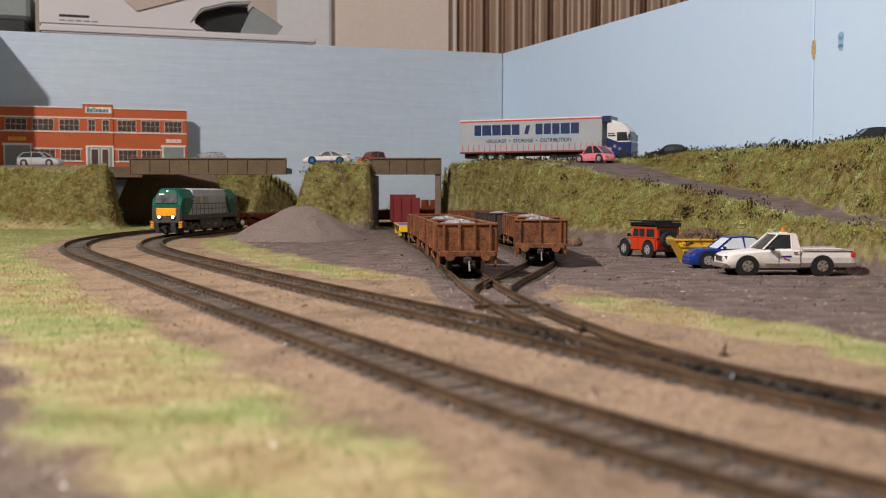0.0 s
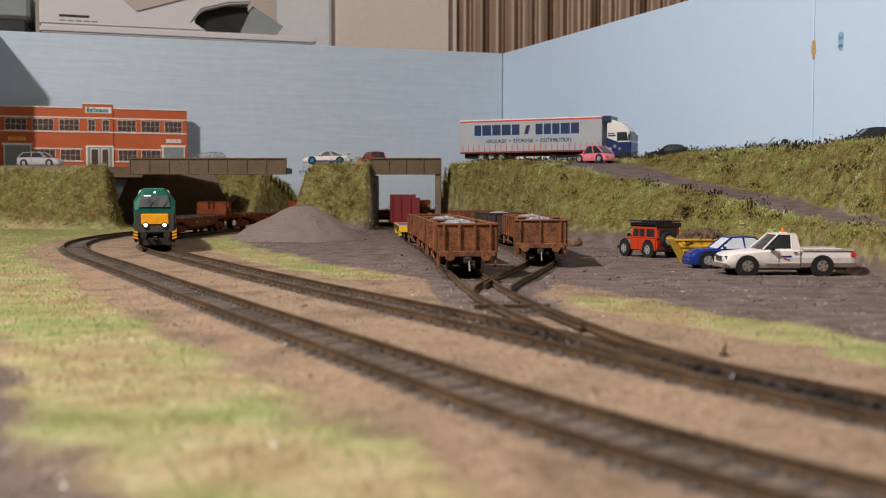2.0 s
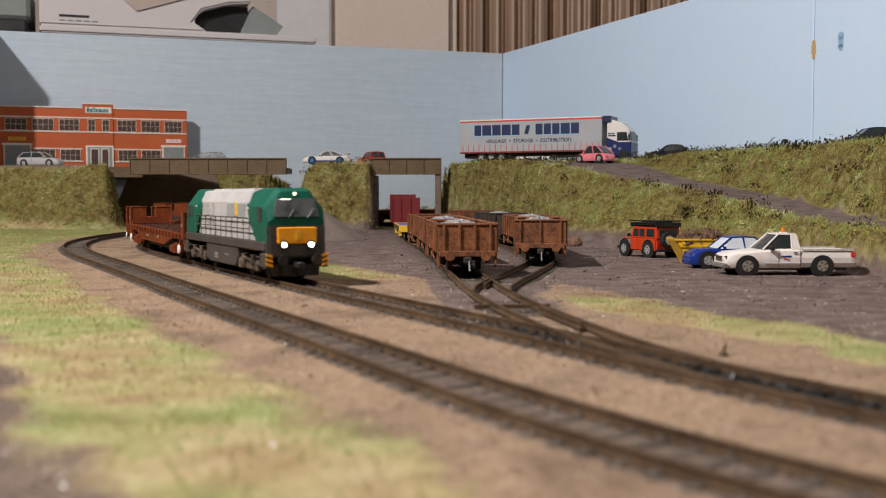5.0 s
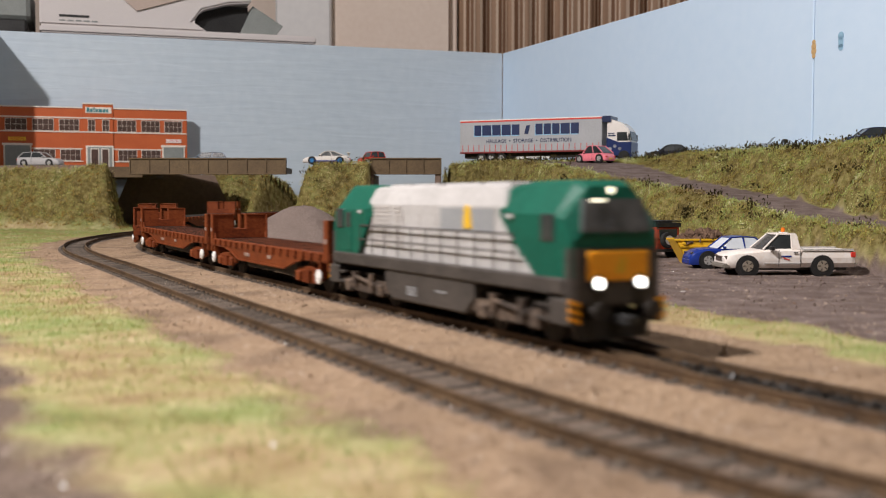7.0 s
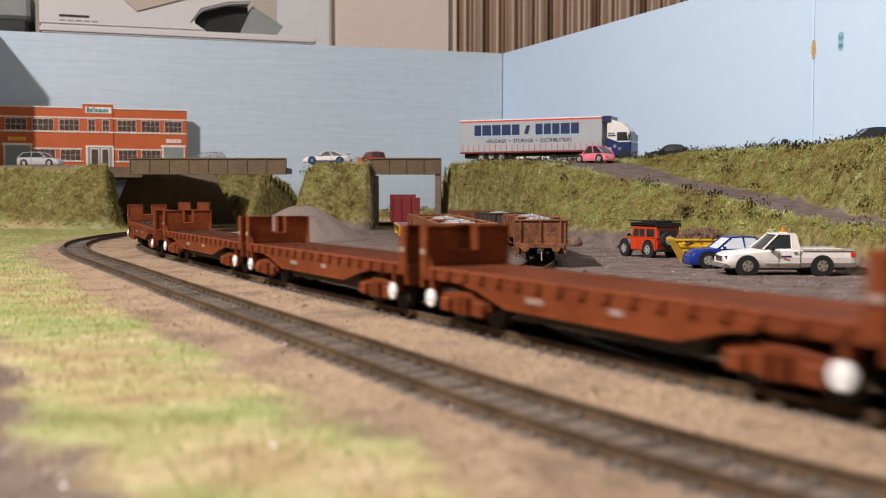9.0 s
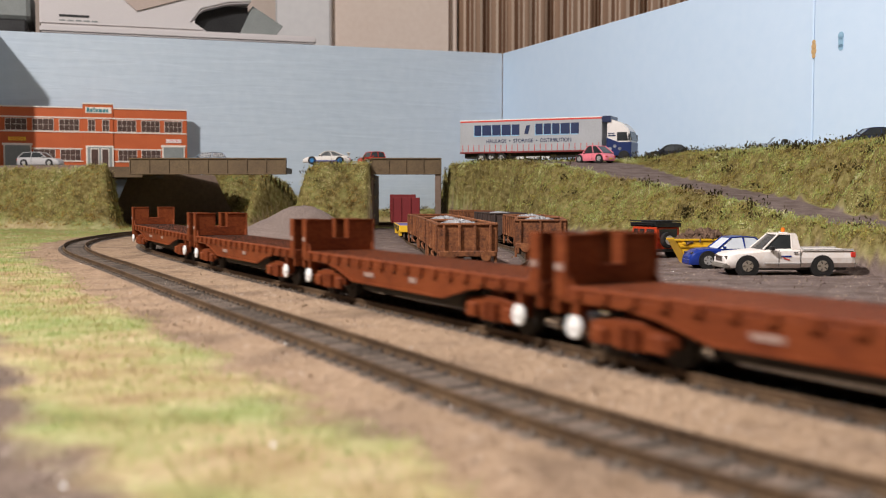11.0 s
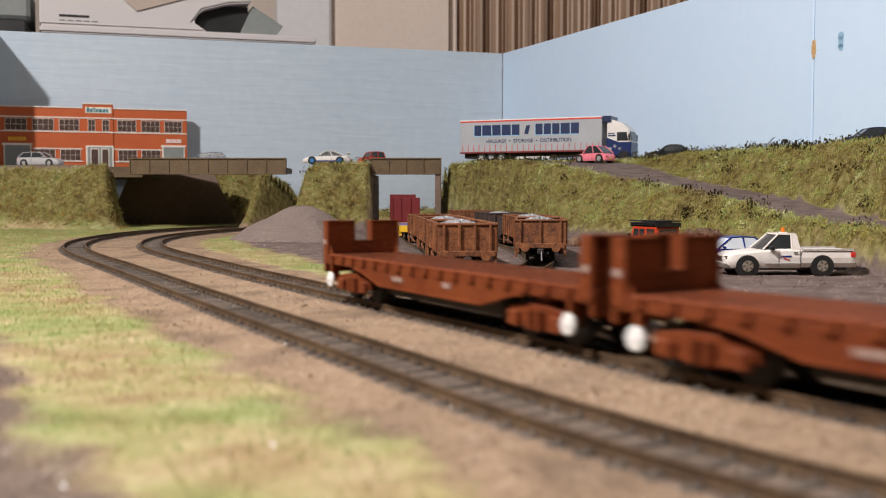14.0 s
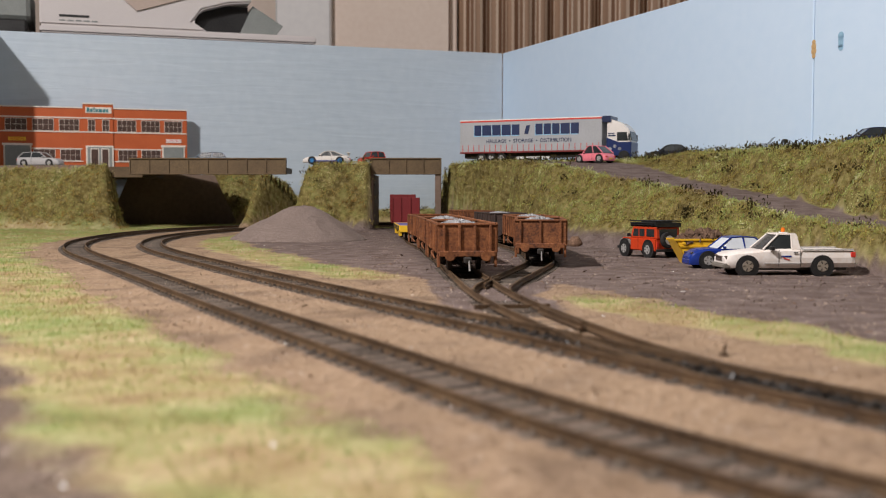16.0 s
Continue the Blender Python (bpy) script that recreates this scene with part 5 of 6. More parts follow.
ROAD = TOP
car("hatchback_car", stand(-0.557, 1.474, -8, ROAD), "small silver hatchback parked before the factory", paint("car_pale_silver", (0.46, 0.45, 0.45), 0.3), 0.0610, 0.0230, 0.0195, 0.0115, 0.0125, (0.013, 0.004, -0.020, -0.028), (0.0185, -0.0185), 0.0046, "cars on the road")
car("estate_car", stand(-0.327, 1.464, 195, ROAD), "silver-blue estate car on the bridge", P_SILVER, 0.0580, 0.0230, 0.0190, 0.0112, 0.0125, (0.013, 0.004, -0.023, -0.028), (0.0185, -0.0185), 0.0044, "cars on the road")
sport = car("sports_car", stand(-0.1545, 1.418, 183, 0.0868), "white sports coupe with rear wing and blue wheels", P_WHITE, 0.0625, 0.0245, 0.0172, 0.0098, 0.0112, (0.011, 0.002, -0.010, -0.024), (0.0190, -0.0175), 0.0047, "cars on the road", rim=paint("wheel_blue", (0.05, 0.22, 0.5)), spoiler=True, round_back=True)
part("stripe", box(-0.016, 0.016, -0.0126, -0.0123, 0.0034, 0.0048), P_BLUE, sport)
part("stripe", box(-0.016, 0.016, 0.0123, 0.0126, 0.0034, 0.0048), P_BLUE, sport)
mini = car("small_car", stand(-0.0975, 1.462, 215, 0.0868), "small red car with a black roof", P_RED, 0.0400, 0.0205, 0.0185, 0.0105, 0.0112, (0.0085, 0.0045, -0.0135, -0.0165), (0.0128, -0.0128), 0.0042, "cars on the road")
car("bubble_car", stand(0.1800, 1.262, 132), "rounded pink two-door car", P_PINK, 0.0480, 0.0220, 0.0200, 0.0108, 0.0112, (0.011, 0.004, -0.009, -0.020), (0.0150, -0.0150), 0.0047, "cars on the road", round_back=True)
car("saloon_car", stand(0.2760, 1.300, 175), "black saloon car behind the hedge", P_BLACK, 0.0580, 0.0235, 0.0190, 0.0110, 0.0118, (0.012, 0.003, -0.013, -0.022), (0.0185, -0.0180), 0.0046, "cars on the road")
car("open_car", stand(0.3560, 1.145, 172), "silver open-topped car behind the hedge", P_SILVER, 0.0540, 0.0230, 0.0180, 0.0118, 0.0118, (0.006, 0.001, -0.010, -0.016), (0.0170, -0.0170), 0.0046, "cars on the road", open_top=True)
car("saloon_car", stand(0.3950, 0.985, 178), "dark blue saloon car behind the hedge", P_DARKBLUE, 0.0590, 0.0235, 0.0195, 0.0112, 0.0122, (0.013, 0.004, -0.016, -0.024), (0.0185, -0.0185), 0.0046, "cars on the road")
rally = car("rally_car", stand(0.1905, 0.706, 184), "blue rally car with white screens and yellow door discs", P_BLUE, 0.0585, 0.0240, 0.0205, 0.0128, 0.0130, (0.011, 0.002, -0.014, -0.023), (0.0180, -0.0175), 0.0053, "vehicles in the yard", spoiler=True, rim=M_STEEL,
            glass_mat=material("pale_screen", [(0.55, 0.60, 0.66), (0.72, 0.76, 0.8)], 0.2, scale=60, fine=200, bump=0))
for s in (-1, 1):
    part("door_disc", cyl((0.001, s * 0.0118, 0.0078), (0.001, s * 0.01225, 0.0078), 0.0044, 20), M_YELLOW, rally)
    part("white_flash", box(-0.0145, -0.006, s * 0.0118, s * 0.0122, 0.0052, 0.0100, 0.0002), P_WHITE, rally)
    part("white_flash", box(0.0055, 0.0095, s * 0.0117, s * 0.0121, 0.0098, 0.0116, 0.0001), P_WHITE, rally)


def pickup():
    t = thing("pickup_truck", stand(0.2055, 0.642, 181.5) @ Matrix.Scale(0.955, 4), "white pickup truck with dusty sills and an orange beacon", "pickup truck", "vehicles in the yard")
    h, w = 0.0405, 0.0148
    dirty = material("dusty_white_paint", [(0.62, 0.50, 0.42), (0.74, 0.67, 0.61), (0.78, 0.74, 0.71)], 0.4, scale=70, fine=500, bump=0.03, contrast=(0.25, 0.6))
    o = [(0.0075, 0.0165, w), (0.012, 0.0163, w), (0.0160, 0.0160, w), (0.024, 0.0152, w * 0.99), (0.0340, 0.0142, w * 0.96), (0.0385, 0.0130, w * 0.90), (0.0402, 0.0108, w * 0.82)]
    part("front_body", shell(o, w, 0.0046), dirty, t, soft=True)
    part("cab_side", shell([(-0.0065, 0.0166, w), (0.0078, 0.0166, w)], w, 0.0046), dirty, t)
    # glasshouse
    zr = 0.0252
    gb = loft([[(-0.0060, -w * 0.84, 0.0164), (-0.0040, -w * 0.70, zr), (-0.0040, w * 0.70, zr), (-0.0060, w * 0.84, 0.0164)],
               [(0.0165, -w * 0.86, 0.0160), (0.0065, -w * 0.68, zr), (0.0065, w * 0.68, zr), (0.0165, w * 0.86, 0.0160)]])
    cabin = part("cab_glass", gb, M_GLASS_DARK, t, "dark cab glass")
    part("roof", box(-0.0052, 0.0072, -w * 0.71, w * 0.71, zr - 0.0006, zr + 0.0008, 0.0006, seg=2), dirty, t)
    for s in (-1, 1):
        for a, b in (((0.0168, 0.855, 0.0160), (0.0068, 0.685, zr)), ((-0.0015, 0.855, 0.0162), (-0.0015, 0.71, zr))):
            part("pillar", cyl((a[0], s * w * a[1], a[2]), (b[0], s * w * b[1], b[2]), 0.0006, 8), dirty, cabin)
        part("rear_quarter", loft([[(-0.0068, s * w * 0.90, 0.0160), (-0.0020, s * w * 0.90, 0.0160), (-0.0020, s * w * 0.86, 0.0160), (-0.0068, s * w * 0.86, 0.0160)],
                                   [(-0.0050, s * w * 0.735, zr), (-0.0020, s * w * 0.735, zr), (-0.0020, s * w * 0.69, zr), (-0.0050, s * w * 0.69, zr)]]), dirty, cabin)
        # load bed side
        part("bed_side", shell([(-h, 0.0156, w * 0.97), (-h + 0.002, 0.0160, w), (-0.0068, 0.0160, w)], w, 0.0050) if s > 0 else box(-h + 0.001, -0.007, -w * 0.8, w * 0.8, 0.0046, 0.0052), dirty if s > 0 else M_BLACK, t, soft=False)
        part("bed_rail", box(-h + 0.0010, -0.0068, s * (w - 0.0014), s * (w + 0.0003), 0.0158, 0.0166, 0.0003), M_LOCO_WHITE, t)
        part("door_line", box(0.0072, 0.0075, s * (w - 0.0001), s * (w + 0.00015), 0.0058, 0.0158), M_BLACK, t)
        part("door_line", box(-0.0062, -0.0059, s * (w - 0.0001), s * (w + 0.00015), 0.0058, 0.0160), M_BLACK, t)
        part("door_handle", box(-0.0045, -0.0018, s * w, s * (w + 0.0004), 0.0138, 0.0146, 0.0001), M_BLACK, t)
        part("mirror", box(0.0105, 0.0135, s * w * 0.95, s * (w + 0.0028), 0.0158, 0.0184, 0.0005), M_BLACK, t)
        part("side_logo", box(-0.0005, 0.0060, s * w, s * (w + 0.0002), 0.0115, 0.0124), P_BLUE, t, "small blue lettering bar")
        part("side_logo", prism([(0.0005, 0.0100), (0.0045, 0.0112), (0.0045, 0.0105), (0.0005, 0.0094)], s * w, s * (w + 0.0002)), M_SIGNRED, t, "small red swoosh")
        part("rub_strip", box(-0.0060, 0.0165, s * w, s * (w + 0.0003), 0.0074, 0.0080, 0.0001), M_LOCO_WHITE, t)
        part("headlamp", box(0.0372, 0.0398, s * w * 0.70 - 0.0022, s * w * 0.70 + 0.0022, 0.0098, 0.0122, 0.0004), M_CHROME, t)
        part("tail_lamp", box(-h - 0.0003, -h + 0.0028, s * w * 0.94 - 0.0012, s * w * 0.94 + 0.0010, 0.0112, 0.0146, 0.0003), M_SIGNRED, t)
        for x in (0.0268, -0.0200):
            part("wheel_arch", cyl((x, s * (w - 0.0035), 0.0056), (x, s * (w + 0.0002), 0.0056), 0.0072, 24), M_BLACK, t)
            wheel(t, x, s * (w + 0.0005), 0.0060, 0.0040, material("dull_alloy", [(0.42, 0.37, 0.30), (0.55, 0.5, 0.43)], 0.4, 0.6))
    part("front_bumper", box(0.0372, 0.0418, -w * 0.92, w * 0.92, 0.0042, 0.0074, 0.0008, seg=2), material("grey_bumper", [(0.16, 0.14, 0.12), (0.24, 0.22, 0.19)], 0.5), t)
    part("grille", box(0.0395, 0.0408, -w * 0.45, w * 0.45, 0.0085, 0.0118, 0.0003), M_CHROME, t)
    part("rear_bumper", box(-h - 0.0022, -h + 0.0008, -w * 0.9, w * 0.9, 0.0054, 0.0076, 0.0005), M_CHROME, t)
    part("underbody", box(-h + 0.004, 0.036, -w * 0.75, w * 0.75, 0.0032, 0.0060, 0.0004), M_BLACK, t)
    part("beacon_bar", box(-0.0012, 0.0012, -0.0045, 0.0045, zr + 0.0008, zr + 0.0014), M_WHITE, t)
    part("beacon", cyl((0.0, 0, zr + 0.0012), (0, 0, zr + 0.0042), 0.0012, 14, bevel=0.0004), paint("beacon_orange", (0.9, 0.2, 0.02)), t, "orange roof beacon")
    return t


pickup()


def off_roader():
    t = thing("off_road_car", stand(0.1625, 0.838, 114), "boxy red off-roader with black roof rack and spare wheel", "off-roader", "vehicles in the yard")
    w = 0.0115
    part("lower_body", box(-0.0255, 0.0090, -w, w, 0.0052, 0.0150, 0.0008, seg=2), P_ORANGE, t)
    part("bonnet", box(0.0085, 0.0250, -w * 0.78, w * 0.78, 0.0060, 0.0148, 0.0010, seg=2), P_ORANGE, t)
    cabp = part("cab", prism([(-0.0255, 0.0148), (0.0100, 0.0148), (0.0068, 0.0238), (-0.0250, 0.0240)], -w * 0.93, w * 0.93, 0.0006), P_ORANGE, t)
    for s in (-1, 1):
        for x0, x1 in ((-0.0225, -0.0125), (-0.0095, -0.0030), (-0.0015, 0.0062)):
            part("side_window", prism([(x0, 0.0165), (x1, 0.0165), (x1 - (0.0022 if x1 > 0.005 else 0), 0.0222), (x0, 0.0222)], s * w * 0.93 - 0.0003, s * w * 0.93 + 0.0003), M_GLASS_DARK, cabp)
        part("wing", box(0.0095, 0.0245, s * w * 0.74, s * w, 0.0080, 0.0136, 0.0008), material("grey_wing", [(0.12, 0.11, 0.10), (0.2, 0.19, 0.18)], 0.6), t)
        part("mirror", box(0.0078, 0.0092, s * w, s * (w + 0.0030), 0.0160, 0.0185, 0.0004), M_BLACK, t)
        for x in (0.0165, -0.0155):
            part("wheel_arch", cyl((x, s * (w - 0.003), 0.0068), (x, s * (w + 0.0004), 0.0068), 0.0074, 20), M_BLACK, t)
            wheel(t, x, s * (w + 0.0008), 0.0062, 0.0040, M_STEEL, 6)
        part("door_seam", box(-0.0022, -0.0019, s * w, s * (w + 0.0002), 0.0062, 0.0150), M_BLACK, t)
        part("tail_lamp", box(-0.0262, -0.0250, s * w * 0.86 - 0.0008, s * w * 0.86 + 0.0008, 0.0085, 0.0125), M_SIGNRED, t)
    part("windscreen", prism([(0.0094, 0.0160), (0.0100, 0.0160), (0.0076, 0.0228), (0.0070, 0.0228)], -w * 0.8, w * 0.8), M_GLASS_DARK, cabp)
    part("rear_window", box(-0.0258, -0.0250, -w * 0.7, w * 0.7, 0.0160, 0.0222), M_GLASS_DARK, cabp)
    sp = part("spare_wheel", cyl((-0.0255, 0.002, 0.0140), (-0.0300, 0.002, 0.0140), 0.0060, 22, bevel=0.0006), M_TYRE, t)
    part("spare_rim", cyl((-0.0295, 0.002, 0.0140), (-0.0303, 0.002, 0.0140), 0.0036, 16), M_STEEL, sp)
    part("front_bumper", box(0.0250, 0.0272, -w, w, 0.0060, 0.0082, 0.0003), M_BLACK, t)
    part("rear_bumper", box(-0.0272, -0.0254, -w, w, 0.0050, 0.0070, 0.0003), M_BLACK, t)
    rk = part("roof_rack", box(-0.0250, 0.0075, -w, w, 0.0252, 0.0258), M_BLACK, t, "black roof rack")
    for z in (0.0268, 0.0284):
        for s in (-1, 1):
            part("rack_rail", cyl((-0.0255, s * w, z), (0.0085, s * w, z), 0.0004, 6), M_BLACK, rk)
            part("rack_rail", cyl((-0.0085 + s * 0.0170, -w, z), (-0.0085 + s * 0.0170, w, z), 0.0004, 6), M_BLACK, rk)
    for k in range(7):
        x = -0.0255 + k * 0.0056
        part("rack_slat", box(x - 0.0005, x + 0.0005, -w, w, 0.0240, 0.0268), M_BLACK, rk)
    part("rack_load", box(-0.020, 0.000, -w * 0.7, w * 0.7, 0.0256, 0.0285, 0.0006), M_BLACK, rk)
    return t


off_roader()


def skip():
    t = thing("skip_bin", stand(0.1845, 0.756, 4), "battered yellow skip heaped with rubble", "skip", "vehicles in the yard")
    W, z1 = 0.0105, 0.0172
    out = [(-0.0225, z1), (-0.0130, 0.0006), (0.0130, 0.0006), (0.0225, z1)]
    for s in (-1, 1):
        part("side_panel", prism(out, s * W, s * (W - 0.0008)), M_YELLOW, t)
        part("rim", box(-0.0230, 0.0230, s * (W - 0.0008), s * (W + 0.0008), z1 - 0.0008, z1 + 0.0006, 0.0002), M_YELLOW, t)
        part("end_panel", prism([(s * 0.0225, z1), (s * 0.0130, 0.0006), (s * 0.0122, 0.0006), (s * 0.0217, z1)], -W, W), M_YELLOW, t)
        for e in (-1, 1):
            part("lifting_lug", cyl((e * 0.0165, s * W, 0.0148), (e * 0.0165, s * (W + 0.0022), 0.0148), 0.0010, 10), M_YELLOW, t)
        part("middle_rib", box(-0.0190, 0.0190, s * W, s * (W + 0.0006), 0.0118, 0.0128), M_YELLOW, t)
    part("floor", box(-0.0130, 0.0130, -W, W, 0.0002, 0.0010), M_YELLOW, t)
    rb = box(-0.0185, 0.0185, -W + 0.001, W - 0.001, 0.0110, 0.0150)
    stones(rb, -0.018, 0.018, -W + 0.001, W - 0.001, 0.0158, 0.0062, 150, 0.0033)
    tagged(part("rubble", rb, M_RUBBLE, t, "brown broken brick and timber rubble"), kind="stuff")
    return t


skip()


def lorry():
    ang = math.degrees(math.atan2(-0.080, 0.1742))
    t = thing("articulated_lorry", pose(0.0225, 1.402, 0.0868, 0, 0, ang), "grey curtain-sided articulated lorry with white and blue cab", "lorry", "cars on the road")
    L, W = 0.1920, 0.0330
    tr = part("trailer_body", box(0, L, 0, W, 0.0150, 0.0560, 0.0005), M_CURTAIN_GREY, t, "plain grey curtain sides")
    part("red_stripe", box(0.0004, L - 0.0004, -0.0003, W + 0.0003, 0.0536, 0.0553), M_SIGNRED, tr)
    part("roof_edge", box(-0.0003, L + 0.0003, -0.0004, W + 0.0004, 0.0552, 0.0566, 0.0003), M_WHITE, tr)
    n = 24
    for k in range(n + 1):
        x = 0.004 + (L - 0.008) * k / n
        part("strap", box(x - 0.0003, x + 0.0003, -0.0005, 0.0, 0.0152, 0.0240), M_SIGNRED, tr)
    part("side_rail", box(0, L, -0.0008, W + 0.0008, 0.0132, 0.0152, 0.0003), paint("maroon_rail", (0.22, 0.05, 0.05)), tr)
    part("front_wall", box(L, L + 0.0110, 0.0, W, 0.0490, 0.0568, 0.0005), P_DARKBLUE, t)
    # the haulier's name as plain blocks, the trade words below
    x = 0.0205
    sky = material("sky_shadow", [(0.25, 0.45, 0.65), (0.28, 0.5, 0.7)], 0.5)
    for i, wd in enumerate((0.0110, 0.0140, 0.0132, 0.0140, 0.0120, 0.0, 0.0125, 0.0, 0.0112, 0.0112, 0.0112, 0.0135, 0.0120)):
        if wd == 0:
            x += 0.0038
        elif i == 6:
            part("name_block", prism([(x + 0.001, 0.0368), (x + 0.0062, 0.0368), (x + 0.0092, 0.0480), (x + 0.0040, 0.0480)], -0.0004, 0.0), M_NAVY, tr)
        else:
            part("name_block", box(x, x + wd - 0.0016, -0.0004, 0.0, 0.0360, 0.0496, 0.0001), M_NAVY, tr)
            part("name_shadow", box(x - 0.0008, x + wd - 0.0022, -0.0002, 0.0, 0.0348, 0.0486), sky, tr)
        x += wd
    words("HAULAGE  \u2022  STORAGE  \u2022  DISTRIBUTION", 0.0068, M_NAVY, tr, Matrix.Translation((0.0950, -0.0003, 0.0284)) @ Matrix.Rotation(math.pi / 2, 4, "X"), squash=0.92)
    for x in (0.030, 0.044, 0.058):
        for s in (0.0, W):
            wheel(t, x, (0.0002 if s == 0 else W) if s else -0.0002 - 0.0, 0.0066, 0.0042)
    part("chassis", box(0.004, L - 0.01, 0.006, W - 0.006, 0.0070, 0.0134, 0.0004), M_UNDER, t)
    part("side_guard", box(0.078, 0.125, 0.0002, 0.0010, 0.0052, 0.0082, 0.0002), M_WHITE, t)
    # tractor
    c0 = L + 0.0015
    blue = paint("cab_blue", (0.010, 0.024, 0.10), 0.3)
    cab = part("cab", prism([(c0 + 0.0045, 0.0080), (c0 + 0.0340, 0.0080), (c0 + 0.0350, 0.0250), (c0 + 0.0320, 0.0400), (c0 + 0.0240, 0.0470), (c0 + 0.0045, 0.0490)], 0.0008, W - 0.0008, 0.0014, seg=2), P_WHITE, t, "white upper cab")
    part("lower_cab", prism([(c0 + 0.0040, 0.0072), (c0 + 0.0352, 0.0072), (c0 + 0.0358, 0.0240), (c0 + 0.0200, 0.0240), (c0 + 0.0040, 0.0300)], 0.0002, W - 0.0002, 0.0006), blue, cab, "dark blue lower cab with swirls")
    part("windscreen", prism([(c0 + 0.0352, 0.0258), (c0 + 0.0356, 0.0258), (c0 + 0.0332, 0.0372), (c0 + 0.0326, 0.0372)], 0.0030, W - 0.0030), M_GLASS_DARK, cab)
    for s, y in ((-1, 0.0006), (1, W - 0.0006)):
        part("side_window", prism([(c0 + 0.0175, 0.0258), (c0 + 0.0315, 0.0258), (c0 + 0.0295, 0.0362), (c0 + 0.0175, 0.0362)], y - 0.0004, y + 0.0004), M_GLASS_DARK, cab)
        part("mirror", box(c0 + 0.0325, c0 + 0.0345, y + s * 0.0005, y + s * 0.0040, 0.0260, 0.0340, 0.0005), M_BLACK, cab)
        for k in range(3):
            part("swirl", cyl((c0 + 0.009 + k * 0.006, y - s * 0.0002, 0.0160 + 0.003 * (k % 2)), (c0 + 0.009 + k * 0.006, y + s * 0.0004, 0.0160 + 0.003 * (k % 2)), 0.0022, 14), M_CURTAIN_GREY, cab)
        part("lettering_bar", box(c0 + 0.006, c0 + 0.016, y - 0.0003, y + 0.0003, 0.0315, 0.0330), M_NAVY, cab)
        part("lettering_bar", box(c0 + 0.006, c0 + 0.014, y - 0.0003, y + 0.0003, 0.0342, 0.0354), M_NAVY, cab)
        for x in (c0 + 0.0270, c0 - 0.0180):
            wheel(t, x, y - (0.0 if s < 0 else 0.0), 0.0068, 0.0045)
    part("wind_shield_panel", prism([(c0 + 0.0040, 0.0480), (c0 + 0.0240, 0.0470), (c0 + 0.0080, 0.0530), (c0 + 0.0045, 0.0530)], 0.003, W - 0.003), P_WHITE, cab)
    part("front_bumper", box(c0 + 0.0335, c0 + 0.0365, 0.0004, W - 0.0004, 0.0035, 0.0085, 0.0006), blue, t)
    part("tractor_chassis", box(c0 - 0.03, c0 + 0.033, 0.008, W - 0.008, 0.0055, 0.0100), M_UNDER, t)
    return t


lorry()

# ---------------------------------------------------------------- track


def sleeper_mesh(half=0.0128):
    b = box(-0.00165, 0.00165, -half, half, -0.0052, -0.0025, 0.0003)
    for s in (-1, 1):                                    # chairs
        for o in (-1, 1):
            box(-0.0008, 0.0008, s * 0.00875 + o * 0.0013 - 0.0005, s * 0.00875 + o * 0.0013 + 0.0005, -0.0028, -0.0018, 0, b)
    return mesh_from("sleeper", b, M_SLEEPER)


SLEEPER = sleeper_mesh()
RAIL_SHAPE = ((-0.00045, 0), (0.00045, 0), (0.0005, -0.0006), (0.00018, -0.0009), (0.00018, -0.0020), (0.0011, -0.0023), (0.0011, -0.0026), (-0.0011, -0.0026),
              (-0.0011, -0.0023), (-0.00018, -0.0020), (-0.00018, -0.0009), (-0.0005, -0.0006))


def rail_part(line, off, s0, s1, parent, name="rail"):
    secs = []
    for s in np.arange(s0, s1, 0.008):
        x, y, a = line.at(s, off)
        z = rise(y) if line in (FAR, NEAR) else -0.0003
        secs.append([(x - math.sin(a) * e, y + math.cos(a) * e, z + h) for e, h in RAIL_SHAPE])
    return part(name, loft(secs), M_RAIL, parent, soft=True)


def track(name, line, s0, s1, label, sunk=0.0, pitch=0.0086, skip=()):
    t = thing(name, Matrix(), label, "railway track")
    for off in (-0.00875, 0.00875):
        rail_part(line, off, s0, s1, t)
    n = 0
    for s in np.arange(s0, s1, pitch):
        if any(a < s < b for a, b in skip):
            continue
        x, y, a = line.at(s + random.uniform(-0.0003, 0.0003))
        z = rise(y) if line in (FAR, NEAR) else 0
        ob = new("sleeper", SLEEPER)
        ob.parent = t
        ob.matrix_local = Matrix.Translation((x, y, z + random.uniform(-0.0002, 0.0001) - sunk)) @ Matrix.Rotation(a + radians(random.uniform(-1, 1)), 4, "Z")
        n += 1
    return t


track("railway_track", NEAR, -0.30, 1.85, "rust-sided model track with grimy sleepers in sandy ballast")
main = track("railway_track", FAR, -0.30, 1.85, "rust-sided model track with turnout into the sidings")
yard_a = track("siding_track", SIDING_A, 0.02, 1.52, "worn siding track sunk in yard dust", 0.0012, skip=((0.0, 0.34),))
yard_b = track("siding_track", SIDING_B, 0.030, 1.02, "worn curved siding track sunk in yard dust", 0.0009, skip=((0.0, 0.13),))
